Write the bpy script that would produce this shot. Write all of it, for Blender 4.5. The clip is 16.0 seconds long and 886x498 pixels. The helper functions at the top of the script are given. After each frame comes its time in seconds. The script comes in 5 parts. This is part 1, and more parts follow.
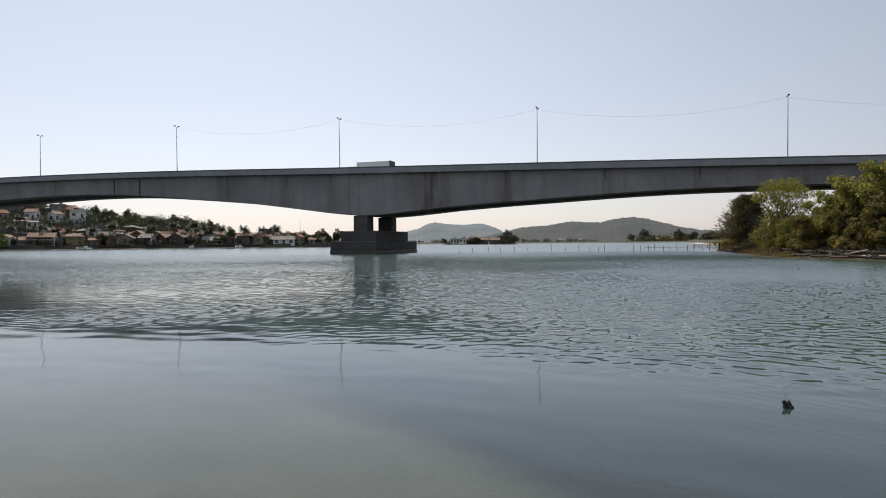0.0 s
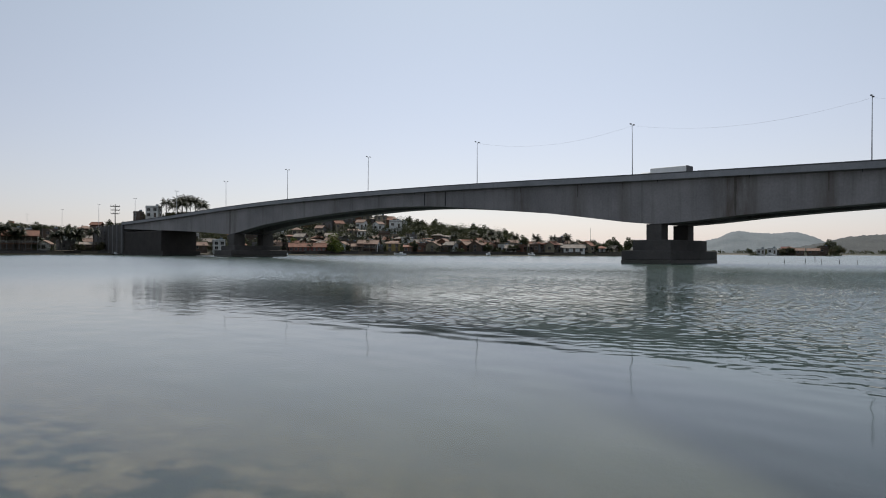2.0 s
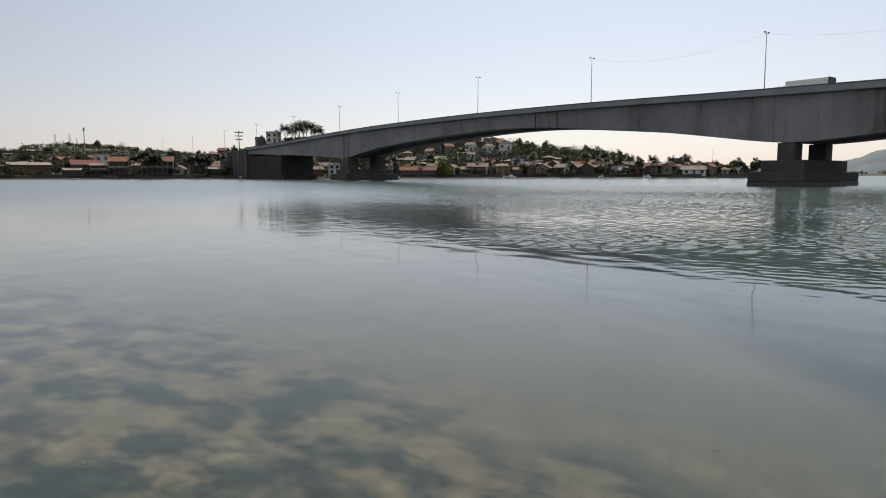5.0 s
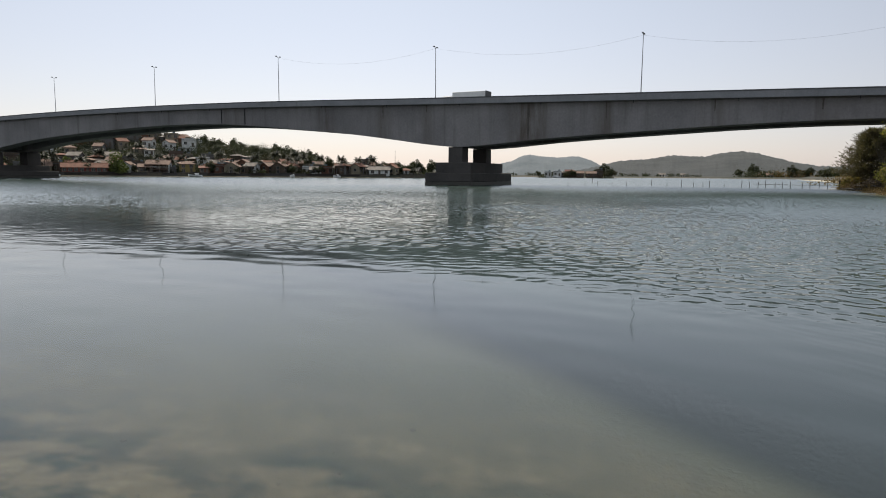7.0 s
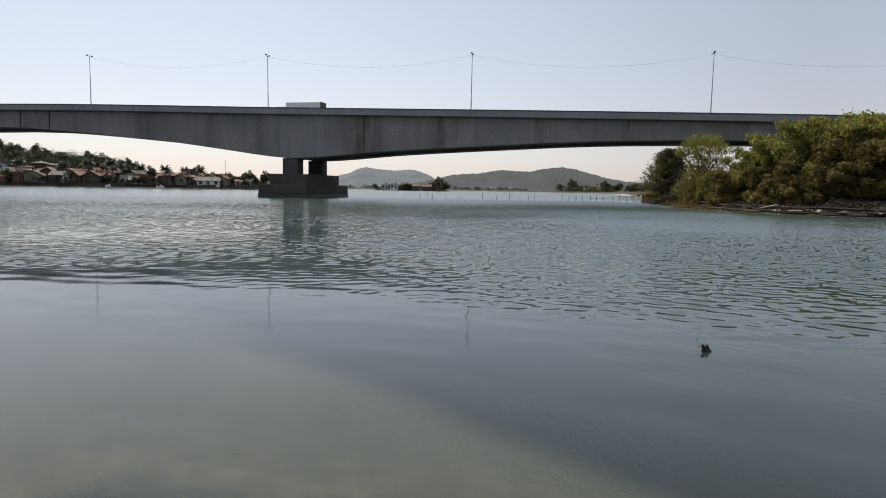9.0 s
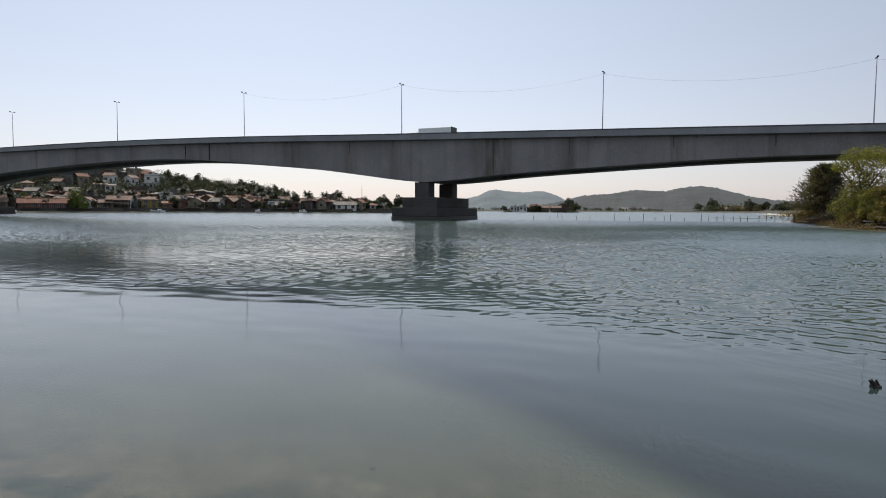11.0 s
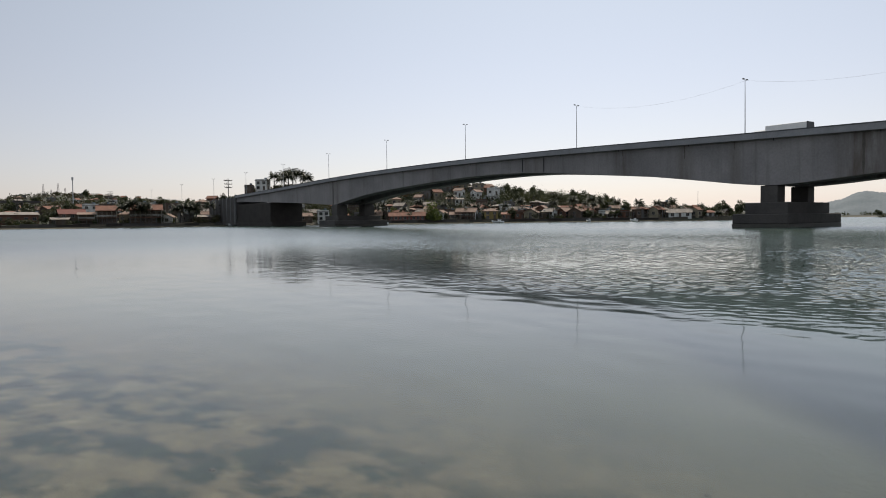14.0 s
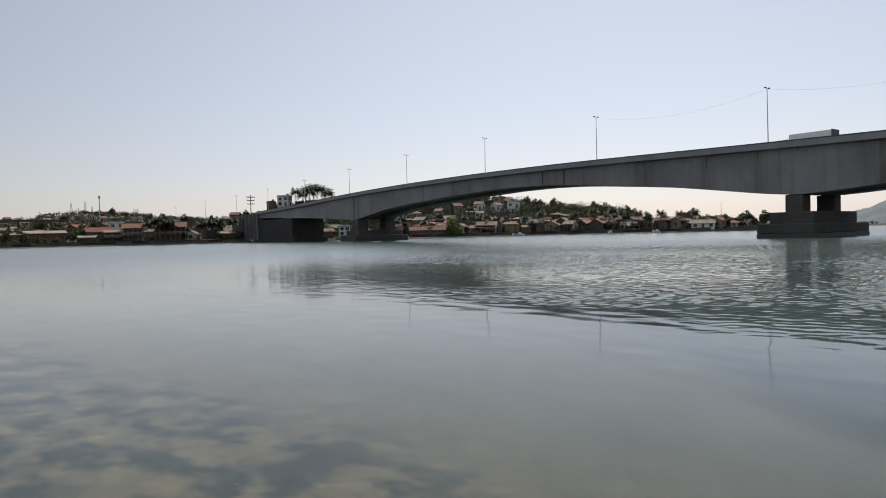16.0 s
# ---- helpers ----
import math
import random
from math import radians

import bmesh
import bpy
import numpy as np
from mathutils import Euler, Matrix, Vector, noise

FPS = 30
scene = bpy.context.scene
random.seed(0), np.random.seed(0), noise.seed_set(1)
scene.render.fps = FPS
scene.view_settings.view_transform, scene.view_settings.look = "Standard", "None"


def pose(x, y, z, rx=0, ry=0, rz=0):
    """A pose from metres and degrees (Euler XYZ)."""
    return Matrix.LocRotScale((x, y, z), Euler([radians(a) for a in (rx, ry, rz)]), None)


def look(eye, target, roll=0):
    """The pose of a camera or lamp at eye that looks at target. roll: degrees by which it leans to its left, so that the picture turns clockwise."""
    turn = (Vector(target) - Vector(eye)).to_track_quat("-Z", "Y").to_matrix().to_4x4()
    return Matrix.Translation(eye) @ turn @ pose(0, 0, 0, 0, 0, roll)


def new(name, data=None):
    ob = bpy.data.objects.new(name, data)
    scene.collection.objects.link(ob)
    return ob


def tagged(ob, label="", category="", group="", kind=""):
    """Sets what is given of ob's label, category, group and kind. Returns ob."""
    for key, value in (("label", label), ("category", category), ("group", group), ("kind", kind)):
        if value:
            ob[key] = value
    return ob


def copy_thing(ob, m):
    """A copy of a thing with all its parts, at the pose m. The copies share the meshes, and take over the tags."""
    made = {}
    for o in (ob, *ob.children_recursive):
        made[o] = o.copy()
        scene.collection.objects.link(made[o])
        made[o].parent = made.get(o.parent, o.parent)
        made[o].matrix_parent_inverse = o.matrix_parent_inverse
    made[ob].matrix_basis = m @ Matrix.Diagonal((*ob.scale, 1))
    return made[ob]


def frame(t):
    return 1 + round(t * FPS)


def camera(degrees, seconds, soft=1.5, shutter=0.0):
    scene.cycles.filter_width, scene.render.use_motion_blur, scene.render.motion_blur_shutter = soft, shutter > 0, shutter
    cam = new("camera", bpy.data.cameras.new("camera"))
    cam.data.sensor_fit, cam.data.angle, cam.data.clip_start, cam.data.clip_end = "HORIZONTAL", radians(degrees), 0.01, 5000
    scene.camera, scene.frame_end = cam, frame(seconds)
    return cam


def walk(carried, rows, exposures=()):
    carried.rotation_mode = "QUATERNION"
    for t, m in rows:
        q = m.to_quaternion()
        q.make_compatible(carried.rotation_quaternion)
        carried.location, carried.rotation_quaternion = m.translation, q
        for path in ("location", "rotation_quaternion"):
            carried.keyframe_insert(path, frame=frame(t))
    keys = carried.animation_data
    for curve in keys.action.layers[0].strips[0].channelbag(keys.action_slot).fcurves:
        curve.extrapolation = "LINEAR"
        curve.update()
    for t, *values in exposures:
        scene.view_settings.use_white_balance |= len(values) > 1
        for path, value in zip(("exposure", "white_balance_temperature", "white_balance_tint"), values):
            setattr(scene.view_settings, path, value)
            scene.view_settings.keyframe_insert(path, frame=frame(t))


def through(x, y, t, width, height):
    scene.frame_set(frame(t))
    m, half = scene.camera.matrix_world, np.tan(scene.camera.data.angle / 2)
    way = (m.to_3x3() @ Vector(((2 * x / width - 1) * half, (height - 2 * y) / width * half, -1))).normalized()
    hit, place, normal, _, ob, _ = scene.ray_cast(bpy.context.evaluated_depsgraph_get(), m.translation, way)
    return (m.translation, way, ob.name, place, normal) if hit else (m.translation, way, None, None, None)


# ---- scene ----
# ---- camera: a person stands on the shore and pans, eye 1.8 m above the water ----
cam = camera(67.9, 16.0, soft=1.0)
PATH = [
    (0, 0.040, 0.01, -0.61, 0.48),
    (0.5, 0.030, 8.93, -0.43, 0.28),
    (1, 0.015, 14.32, 0.36, 0.10),
    (1.5, 0.000, 19.64, 0.38, 0.29),
    (2, -0.014, 24.87, 0.20, -0.21),
    (2.5, -0.029, 29.85, 0.15, -0.90),
    (3, -0.044, 32.00, -0.94, -1.04),
    (3.2, -0.050, 31.50, -2.05, 0.08),
    (5.3, -0.140, 34.42, -6.71, 0.05),
    (5.5, -0.143, 32.44, -6.51, 0.06),
    (6, -0.151, 20.40, -6.13, -0.48),
    (6.5, -0.159, 11.69, -5.86, 0.03),
    (7, -0.167, 8.08, -6.49, -0.41),
    (7.5, -0.175, 2.70, -6.05, -0.77),
    (8, -0.150, -3.10, -5.36, -0.96),
    (8.2, -0.130, -4.60, -5.63, -1.04),
    (10.3, -0.030, -6.38, -4.49, -0.86),
    (10.5, -0.050, -3.04, -4.79, -0.67),
    (11, -0.100, 5.21, -3.47, -0.25),
    (11.5, -0.100, 11.09, -2.97, -0.07),
    (12, -0.100, 15.35, -2.24, -0.48),
    (12.5, -0.100, 18.75, -2.41, -0.94),
    (13, -0.100, 23.56, -2.63, -1.01),
    (13.5, -0.100, 29.23, -2.80, -0.91),
    (14, -0.100, 33.37, -2.58, 0.69),
    (14.5, -0.100, 35.87, -2.98, -0.27),
    (15, -0.100, 36.99, -3.77, 0.14),
    (15.5, -0.100, 36.56, -2.03, 2.60),
    (16, -0.100, 35.15, -1.36, 1.37),
]
# the phone meters and balances its picture as it pans
LENS_EXPOSURE = [(0.0, 0.42, 6420, 10), (1.5, 0.26, 6340, 10), (3.0, 0.21, 6370, 10), (5.5, 0.40, 6600, 10), (8.0, 0.38, 6600, 10), (10.5, 0.34, 6230, 10), (11.5, 0.40, 6400, 10), (14.5, 0.34, 6600, 10), (16.0, 0.30, 6500, 10)]
walk(cam, [(t, pose(sway, 0, 1.8, 90 + pitch, roll, yaw)) for t, sway, yaw, pitch, roll in PATH], LENS_EXPOSURE)

# ---- world, sun ----
SUN_AZ, SUN_EL = 22.0, 54.0          # degrees to the left of +y, degrees above the horizon
world = bpy.data.worlds.new("world")
scene.world = world
world.use_nodes = True
wn = world.node_tree.nodes
sky = wn.new("ShaderNodeTexSky")
sky.sky_type, sky.sun_disc = "NISHITA", False
sky.sun_elevation, sky.sun_rotation = radians(SUN_EL), radians(-SUN_AZ)
sky.altitude, sky.air_density, sky.dust_density, sky.ozone_density = 0, 1.0, 1.0, 0.7
wn["Background"].inputs["Strength"].default_value = 0.10
haze = wn.new("ShaderNodeMix")                     # thin high haze whitens the whole sky
haze.data_type = "RGBA"
haze.inputs[0].default_value = 0.54
low_air = wn.new("ShaderNodeTexCoord")              # rosier towards the horizon, bluer above
height = wn.new("ShaderNodeSeparateXYZ")
world.node_tree.links.new(low_air.outputs["Generated"], height.inputs["Vector"])
veil = wn.new("ShaderNodeValToRGB")
veil.color_ramp.elements[0].position, veil.color_ramp.elements[0].color = 0.0, (0.605, 0.53, 0.59, 1)
veil.color_ramp.elements[1].position, veil.color_ramp.elements[1].color = 0.42, (0.51, 0.555, 0.552, 1)
world.node_tree.links.new(height.outputs["Z"], veil.inputs["Fac"])
lift = wn.new("ShaderNodeVectorMath")
lift.operation, lift.inputs[1].default_value = "MULTIPLY", (10, 10, 10)
world.node_tree.links.new(veil.outputs["Color"], lift.inputs[0])
world.node_tree.links.new(lift.outputs["Vector"], haze.inputs[7])
world.node_tree.links.new(sky.outputs["Color"], haze.inputs[6])
sunward = wn.new("ShaderNodeVectorMath")             # the haze glows towards the sun
sunward.operation, sunward.inputs[1].default_value = "DOT_PRODUCT", (-math.sin(radians(SUN_AZ - 4)), math.cos(radians(SUN_AZ - 4)), 0)
world.node_tree.links.new(low_air.outputs["Generated"], sunward.inputs[0])
half = wn.new("ShaderNodeMath")
half.operation, half.inputs[1].default_value, half.inputs[2].default_value = "MULTIPLY_ADD", 0.5, 0.5
world.node_tree.links.new(sunward.outputs["Value"], half.inputs[0])
glow = wn.new("ShaderNodeValToRGB")
for _ in range(2):
    glow.color_ramp.elements.new(0.5)
for el, (at_, g) in zip(glow.color_ramp.elements, ((0.0, 0.97), (0.5, 0.93), (0.80, 0.81), (1.0, 1.05))):
    el.position, el.color = at_, (g, g, g, 1)
world.node_tree.links.new(half.outputs[0], glow.inputs["Fac"])
shine = wn.new("ShaderNodeVectorMath")
shine.operation = "MULTIPLY"
world.node_tree.links.new(haze.outputs[2], shine.inputs[0])
world.node_tree.links.new(glow.outputs["Color"], shine.inputs[1])
world.node_tree.links.new(shine.outputs["Vector"], wn["Background"].inputs["Color"])
sun = new("sun", bpy.data.lights.new("sun", "SUN"))
sun.data.energy, sun.data.angle, sun.data.color = 2.7, radians(0.6), (1.0, 0.93, 0.82)
_a, _e = radians(SUN_AZ), radians(SUN_EL)
sun.matrix_world = look((-math.sin(_a) * 200, math.cos(_a) * 200, 300), (0, 0, 300 - 200 * math.tan(_e)))


# ---- materials ----
def link(nt, a, b):
    nt.links.new(a, b)


def coords(nt, scale=(1, 1, 1), kind="Object"):
    tc = nt.nodes.new("ShaderNodeTexCoord")
    mp = nt.nodes.new("ShaderNodeMapping")
    mp.inputs["Scale"].default_value = scale
    link(nt, tc.outputs[kind], mp.inputs["Vector"])
    return mp.outputs["Vector"]


def noise_node(nt, vec, scale, detail=4, rough=0.55):
    n = nt.nodes.new("ShaderNodeTexNoise")
    n.inputs["Scale"].default_value, n.inputs["Detail"].default_value, n.inputs["Roughness"].default_value = scale, detail, rough
    link(nt, vec, n.inputs["Vector"])
    return n.outputs["Fac"]


def ramp(nt, fac, stops):
    r = nt.nodes.new("ShaderNodeValToRGB")
    el = r.color_ramp.elements
    while len(el) < len(stops):
        el.new(0.5)
    for e, (p, c) in zip(el, stops):
        e.position, e.color = p, (*c, 1) if len(c) == 3 else c
    link(nt, fac, r.inputs["Fac"])
    return r.outputs["Color"]


def mix(nt, fac, a, b, blend="MIX"):
    m = nt.nodes.new("ShaderNodeMix")
    m.data_type, m.blend_type = "RGBA", blend
    for sock, v in ((m.inputs[0], fac), (m.inputs[6], a), (m.inputs[7], b)):
        if isinstance(v, (int, float)):
            sock.default_value = v
        elif isinstance(v, tuple):
            sock.default_value = (*v, 1)
        else:
            link(nt, v, sock)
    return m.outputs[2]


def bump(nt, height, dist, strength=1.0):
    b = nt.nodes.new("ShaderNodeBump")
    b.inputs["Distance"].default_value, b.inputs["Strength"].default_value = dist, strength
    link(nt, height, b.inputs["Height"])
    return b.outputs["Normal"]


def blank(name):
    m = bpy.data.materials.new(name)
    m.use_nodes = True
    return m, m.node_tree, m.node_tree.nodes["Principled BSDF"]


def stone(name, dark, light, scale=0.6, fine=8.0, rough=0.85, relief=0.02, streak=0.0, streak_colour=(0.05, 0.04, 0.03), metal=0.0, stains=()):
    """Mineral or painted surface: broad stains, fine grain, and rain streaks that run down."""
    m, nt, p = blank(name)
    v = coords(nt)
    broad, grain = noise_node(nt, v, scale, 5, 0.6), noise_node(nt, v, fine, 3, 0.6)
    col = ramp(nt, broad, [(0.3, dark), (0.7, light)])
    col = mix(nt, 0.22, col, ramp(nt, grain, [(0.25, tuple(c * 0.6 for c in dark)), (0.75, tuple(min(1, c * 1.15) for c in light))]))
    if streak:
        s = noise_node(nt, coords(nt, (0.9, 0.9, 0.05)), 1.0, 6, 0.7)
        s2 = noise_node(nt, coords(nt, (0.25, 0.25, 0.03)), 1.0, 3, 0.6)
        f = ramp(nt, s, [(0.5, (0, 0, 0)), (0.75, (streak, streak, streak))])
        f = mix(nt, 1.0, f, ramp(nt, s2, [(0.35, (0.15, 0.15, 0.15)), (0.65, (1, 1, 1))]), "MULTIPLY")
        col = mix(nt, f, col, streak_colour)
    if stains:                                        # brown seepage spread round leaking joints along the length
        sep = nt.nodes.new("ShaderNodeSeparateXYZ")
        link(nt, v, sep.inputs["Vector"])
        cloud = ramp(nt, noise_node(nt, coords(nt, (0.9, 0.9, 0.12)), 0.7, 5, 0.65), [(0.36, (0, 0, 0)), (0.62, (1, 1, 1))])
        for q, w, k in stains:
            mr = nt.nodes.new("ShaderNodeMapRange")
            mr.interpolation_type = "SMOOTHSTEP"
            d = nt.nodes.new("ShaderNodeMath")
            d.operation, d.inputs[1].default_value = "SUBTRACT", q
            a = nt.nodes.new("ShaderNodeMath")
            a.operation = "ABSOLUTE"
            link(nt, sep.outputs["X"], d.inputs[0]), link(nt, d.outputs[0], a.inputs[0]), link(nt, a.outputs[0], mr.inputs["Value"])
            for key, val in (("From Min", 0.0), ("From Max", w), ("To Min", k), ("To Max", 0.0)):
                mr.inputs[key].default_value = val
            col = mix(nt, mix(nt, 1.0, mr.outputs["Result"], cloud, "MULTIPLY"), col, (0.085, 0.066, 0.05))
    link(nt, col, p.inputs["Base Color"])
    p.inputs["Roughness"].default_value, p.inputs["Metallic"].default_value = rough, metal
    link(nt, bump(nt, grain, relief), p.inputs["Normal"])
    return m


def foliage(name, colours, rough=0.6, through=0.35):
    """Leaves: each leaf takes its own colour between the given ones, and lets some light through."""
    m, nt, p = blank(name)
    g = nt.nodes.new("ShaderNodeNewGeometry")
    n = len(colours)
    col = ramp(nt, g.outputs["Random Per Island"], [(i / (n - 1), c) for i, c in enumerate(colours)])
    patch = noise_node(nt, coords(nt), 0.35, 3)
    col = mix(nt, 1.0, col, ramp(nt, patch, [(0.3, (0.65, 0.65, 0.65)), (0.7, (1.15, 1.12, 1.0))]), "MULTIPLY")
    link(nt, col, p.inputs["Base Color"])
    p.inputs["Roughness"].default_value = rough
    t = nt.nodes.new("ShaderNodeBsdfTranslucent")
    link(nt, mix(nt, 1.0, col, (1.0, 1.05, 0.55), "MULTIPLY"), t.inputs["Color"])
    ms = nt.nodes.new("ShaderNodeMixShader")
    ms.inputs["Fac"].default_value = through
    link(nt, p.outputs["BSDF"], ms.inputs[1]), link(nt, t.outputs["BSDF"], ms.inputs[2])
    link(nt, ms.outputs["Shader"], nt.nodes["Material Output"].inputs["Surface"])
    return m


def water_material():
    m, nt, p = blank("brackish_water")
    v = coords(nt)
    p.inputs["IOR"].default_value, p.inputs["Roughness"].default_value = 1.333, 0.0
    p.inputs["Transmission Weight"].default_value = 1.0
    p.inputs["Base Color"].default_value = (0.80, 0.90, 0.82, 1)
    silty = nt.nodes.new("ShaderNodeBsdfPrincipled")              # light scattered back by the silt in the water
    silty.inputs["IOR"].default_value, silty.inputs["Roughness"].default_value = 1.333, 0.0
    tint = noise_node(nt, v, 0.02, 3)
    deep = nt.nodes.new("ShaderNodeAttribute")                    # greener where the water is deep enough to scatter its own light
    deep.attribute_name = "deep"
    near_tint = ramp(nt, tint, [(0.35, (0.024, 0.036, 0.036)), (0.65, (0.029, 0.040, 0.038))])
    far_tint = ramp(nt, tint, [(0.35, (0.040, 0.064, 0.056)), (0.65, (0.048, 0.070, 0.060))])
    link(nt, mix(nt, deep.outputs["Fac"], near_tint, far_tint), silty.inputs["Base Color"])
    both = nt.nodes.new("ShaderNodeMixShader")
    murk = nt.nodes.new("ShaderNodeAttribute")
    murk.attribute_name = "murk"
    link(nt, murk.outputs["Fac"], both.inputs["Fac"])
    link(nt, p.outputs["BSDF"], both.inputs[1]), link(nt, silty.outputs["BSDF"], both.inputs[2])
    link(nt, both.outputs["Shader"], nt.nodes["Material Output"].inputs["Surface"])
    # fine ripples over the mesh waves; farther out facets that stand for the waves themselves

    def calc(op, a, b, clamp=False):
        n = nt.nodes.new("ShaderNodeMath")
        n.operation, n.use_clamp = op, clamp
        for sk, val in zip(n.inputs, (a, b)):
            if isinstance(val, (int, float)):
                sk.default_value = val
            else:
                link(nt, val, sk)
        return n.outputs[0]

    def vec(op, a, b=None, scale=None):
        n = nt.nodes.new("ShaderNodeVectorMath")
        n.operation = op
        for sk, val in zip(n.inputs, (a, b)):
            if isinstance(val, tuple):
                sk.default_value = val
            elif val is not None:
                link(nt, val, sk)
        if scale is not None:
            link(nt, scale, n.inputs["Scale"])
        return n.outputs[0]

    def wind(name):
        n = nt.nodes.new("ShaderNodeAttribute")
        n.attribute_name = name
        return n.outputs["Fac"]

    fine = noise_node(nt, coords(nt, (0.8, 1.2, 1.0)), 6.0, 3, 0.6)
    nrm = bump(nt, calc("MULTIPLY", fine, wind("near_wind")), 0.001)

    def spread(name):
        n = nt.nodes.new("ShaderNodeAttribute")
        n.attribute_name = name
        return n.outputs["Vector"]

    facet = nt.nodes.new("ShaderNodeTexNoise")                    # wave groups: bearing and distance, longer farther out
    for key, val in (("Scale", 1.0), ("Detail", 3.0), ("Roughness", 0.7)):
        facet.inputs[key].default_value = val
    link(nt, spread("wave_groups"), facet.inputs["Vector"])
    slope = vec("MULTIPLY", vec("SUBTRACT", facet.outputs["Color"], (0.5, 0.5, 0.5)), (1.0, 1.0, 0.0))
    slope = vec("SCALE", slope, None, wind("wave_grain"))
    nrm = vec("NORMALIZE", vec("ADD", nrm, vec("ADD", slope, spread("wave_lean"))))
    for shader in (p, silty):                                     # waves too small to tell apart blur what the water mirrors
        link(nt, wind("wave_blur"), shader.inputs["Roughness"])
    link(nt, nrm, p.inputs["Normal"]), link(nt, nrm, silty.inputs["Normal"])
    return m


def bed_material():
    """Ground: sand and dark weed under the water, dry earth and grass on land."""
    m, nt, p = blank("sand_weed_and_earth")
    v = coords(nt)
    sand = ramp(nt, noise_node(nt, v, 3.0, 8, 0.7), [(0.3, (0.07, 0.058, 0.038)), (0.55, (0.13, 0.106, 0.069)), (0.75, (0.24, 0.195, 0.13))])
    shells = noise_node(nt, v, 22.0, 3, 0.6)
    sand = mix(nt, ramp(nt, shells, [(0.70, (0, 0, 0)), (0.76, (0.7, 0.7, 0.7))]), sand, (0.40, 0.35, 0.25))
    w = noise_node(nt, coords(nt, (0.85, 1.15, 1.0)), 1.7, 8, 0.62)
    weed = ramp(nt, noise_node(nt, v, 4.5, 6, 0.6), [(0.32, (0.004, 0.008, 0.008)), (0.55, (0.012, 0.021, 0.018)), (0.72, (0.045, 0.055, 0.034))])
    under = mix(nt, ramp(nt, w, [(0.43, (0, 0, 0)), (0.56, (1, 1, 1))]), sand, weed)
    land = ramp(nt, noise_node(nt, v, 0.12, 6, 0.65), [(0.3, (0.025, 0.024, 0.013)), (0.5, (0.055, 0.044, 0.028)), (0.7, (0.10, 0.078, 0.05))])
    land = mix(nt, ramp(nt, noise_node(nt, v, 0.03, 5, 0.6), [(0.42, (0, 0, 0)), (0.58, (1, 1, 1))]), land, (0.022, 0.027, 0.012))
    sep = nt.nodes.new("ShaderNodeSeparateXYZ")
    link(nt, v, sep.inputs["Vector"])

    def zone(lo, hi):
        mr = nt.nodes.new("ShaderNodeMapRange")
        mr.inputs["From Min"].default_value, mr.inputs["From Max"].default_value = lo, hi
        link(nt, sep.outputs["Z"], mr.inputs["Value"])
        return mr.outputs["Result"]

    silt = ramp(nt, noise_node(nt, v, 0.5, 4), [(0.3, (0.085, 0.088, 0.064)), (0.7, (0.125, 0.124, 0.088))])
    belt = nt.nodes.new("ShaderNodeMath")                         # the weed grows in a belt along the home shore
    belt.operation, belt.inputs[1].default_value = "MULTIPLY_ADD", 0.1
    link(nt, sep.outputs["X"], belt.inputs[0]), link(nt, sep.outputs["Y"], belt.inputs[2])
    ragged = nt.nodes.new("ShaderNodeMath")
    ragged.operation, ragged.inputs[1].default_value = "MULTIPLY_ADD", 2.4
    link(nt, noise_node(nt, v, 0.7, 4), ragged.inputs[0]), link(nt, belt.outputs[0], ragged.inputs[2])
    reach = nt.nodes.new("ShaderNodeMapRange")
    for key, val in (("From Min", 5.0), ("From Max", 5.9), ("To Min", 0.0), ("To Max", 1.0)):
        reach.inputs[key].default_value = val
    link(nt, ragged.outputs[0], reach.inputs["Value"])
    under = mix(nt, reach.outputs["Result"], under, sand)
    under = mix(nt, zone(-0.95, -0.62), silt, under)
    # deepest bed: the light lost in the water is put into a dark colour
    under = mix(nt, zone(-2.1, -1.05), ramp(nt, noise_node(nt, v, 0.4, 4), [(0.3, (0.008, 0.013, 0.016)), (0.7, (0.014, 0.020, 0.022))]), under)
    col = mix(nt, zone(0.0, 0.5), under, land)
    link(nt, col, p.inputs["Base Color"])
    p.inputs["Roughness"].default_value = 0.9
    link(nt, bump(nt, noise_node(nt, v, 6.0, 6, 0.7), 0.04), p.inputs["Normal"])
    return m


def glass_material():
    m, nt, p = blank("window_glass")
    link(nt, ramp(nt, noise_node(nt, coords(nt), 0.7, 2), [(0.3, (0.012, 0.014, 0.016)), (0.7, (0.035, 0.04, 0.045))]), p.inputs["Base Color"])
    p.inputs["Roughness"].default_value, p.inputs["IOR"].default_value = 0.08, 1.5
    return m


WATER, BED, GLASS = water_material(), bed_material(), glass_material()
CONCRETE = stone("weathered_concrete", (0.105, 0.106, 0.112), (0.225, 0.22, 0.215), 0.10, 3.0, 0.9, 0.01, 0.65, (0.075, 0.065, 0.055))
WEB = stone("stained_girder_concrete", (0.148, 0.139, 0.144), (0.282, 0.264, 0.264), 0.10, 3.0, 0.9, 0.01, 0.65, (0.075, 0.065, 0.055),
            stains=((91.8, 5.0, 0.95), (52.5, 3.2, 0.6), (65.0, 2.6, 0.55), (104.0, 3.5, 0.55), (29.5, 5.5, 0.45), (73.6, 2.0, 0.5), (-57.0, 6.0, 0.6), (119.0, 3.0, 0.45), (-5.0, 4.0, 0.4), (133.0, 4.0, 0.4)))
BLACK_GAP = stone("black_joint_filler", (0.012, 0.012, 0.012), (0.025, 0.024, 0.023), 0.5, 4.0, 0.9, 0.01)
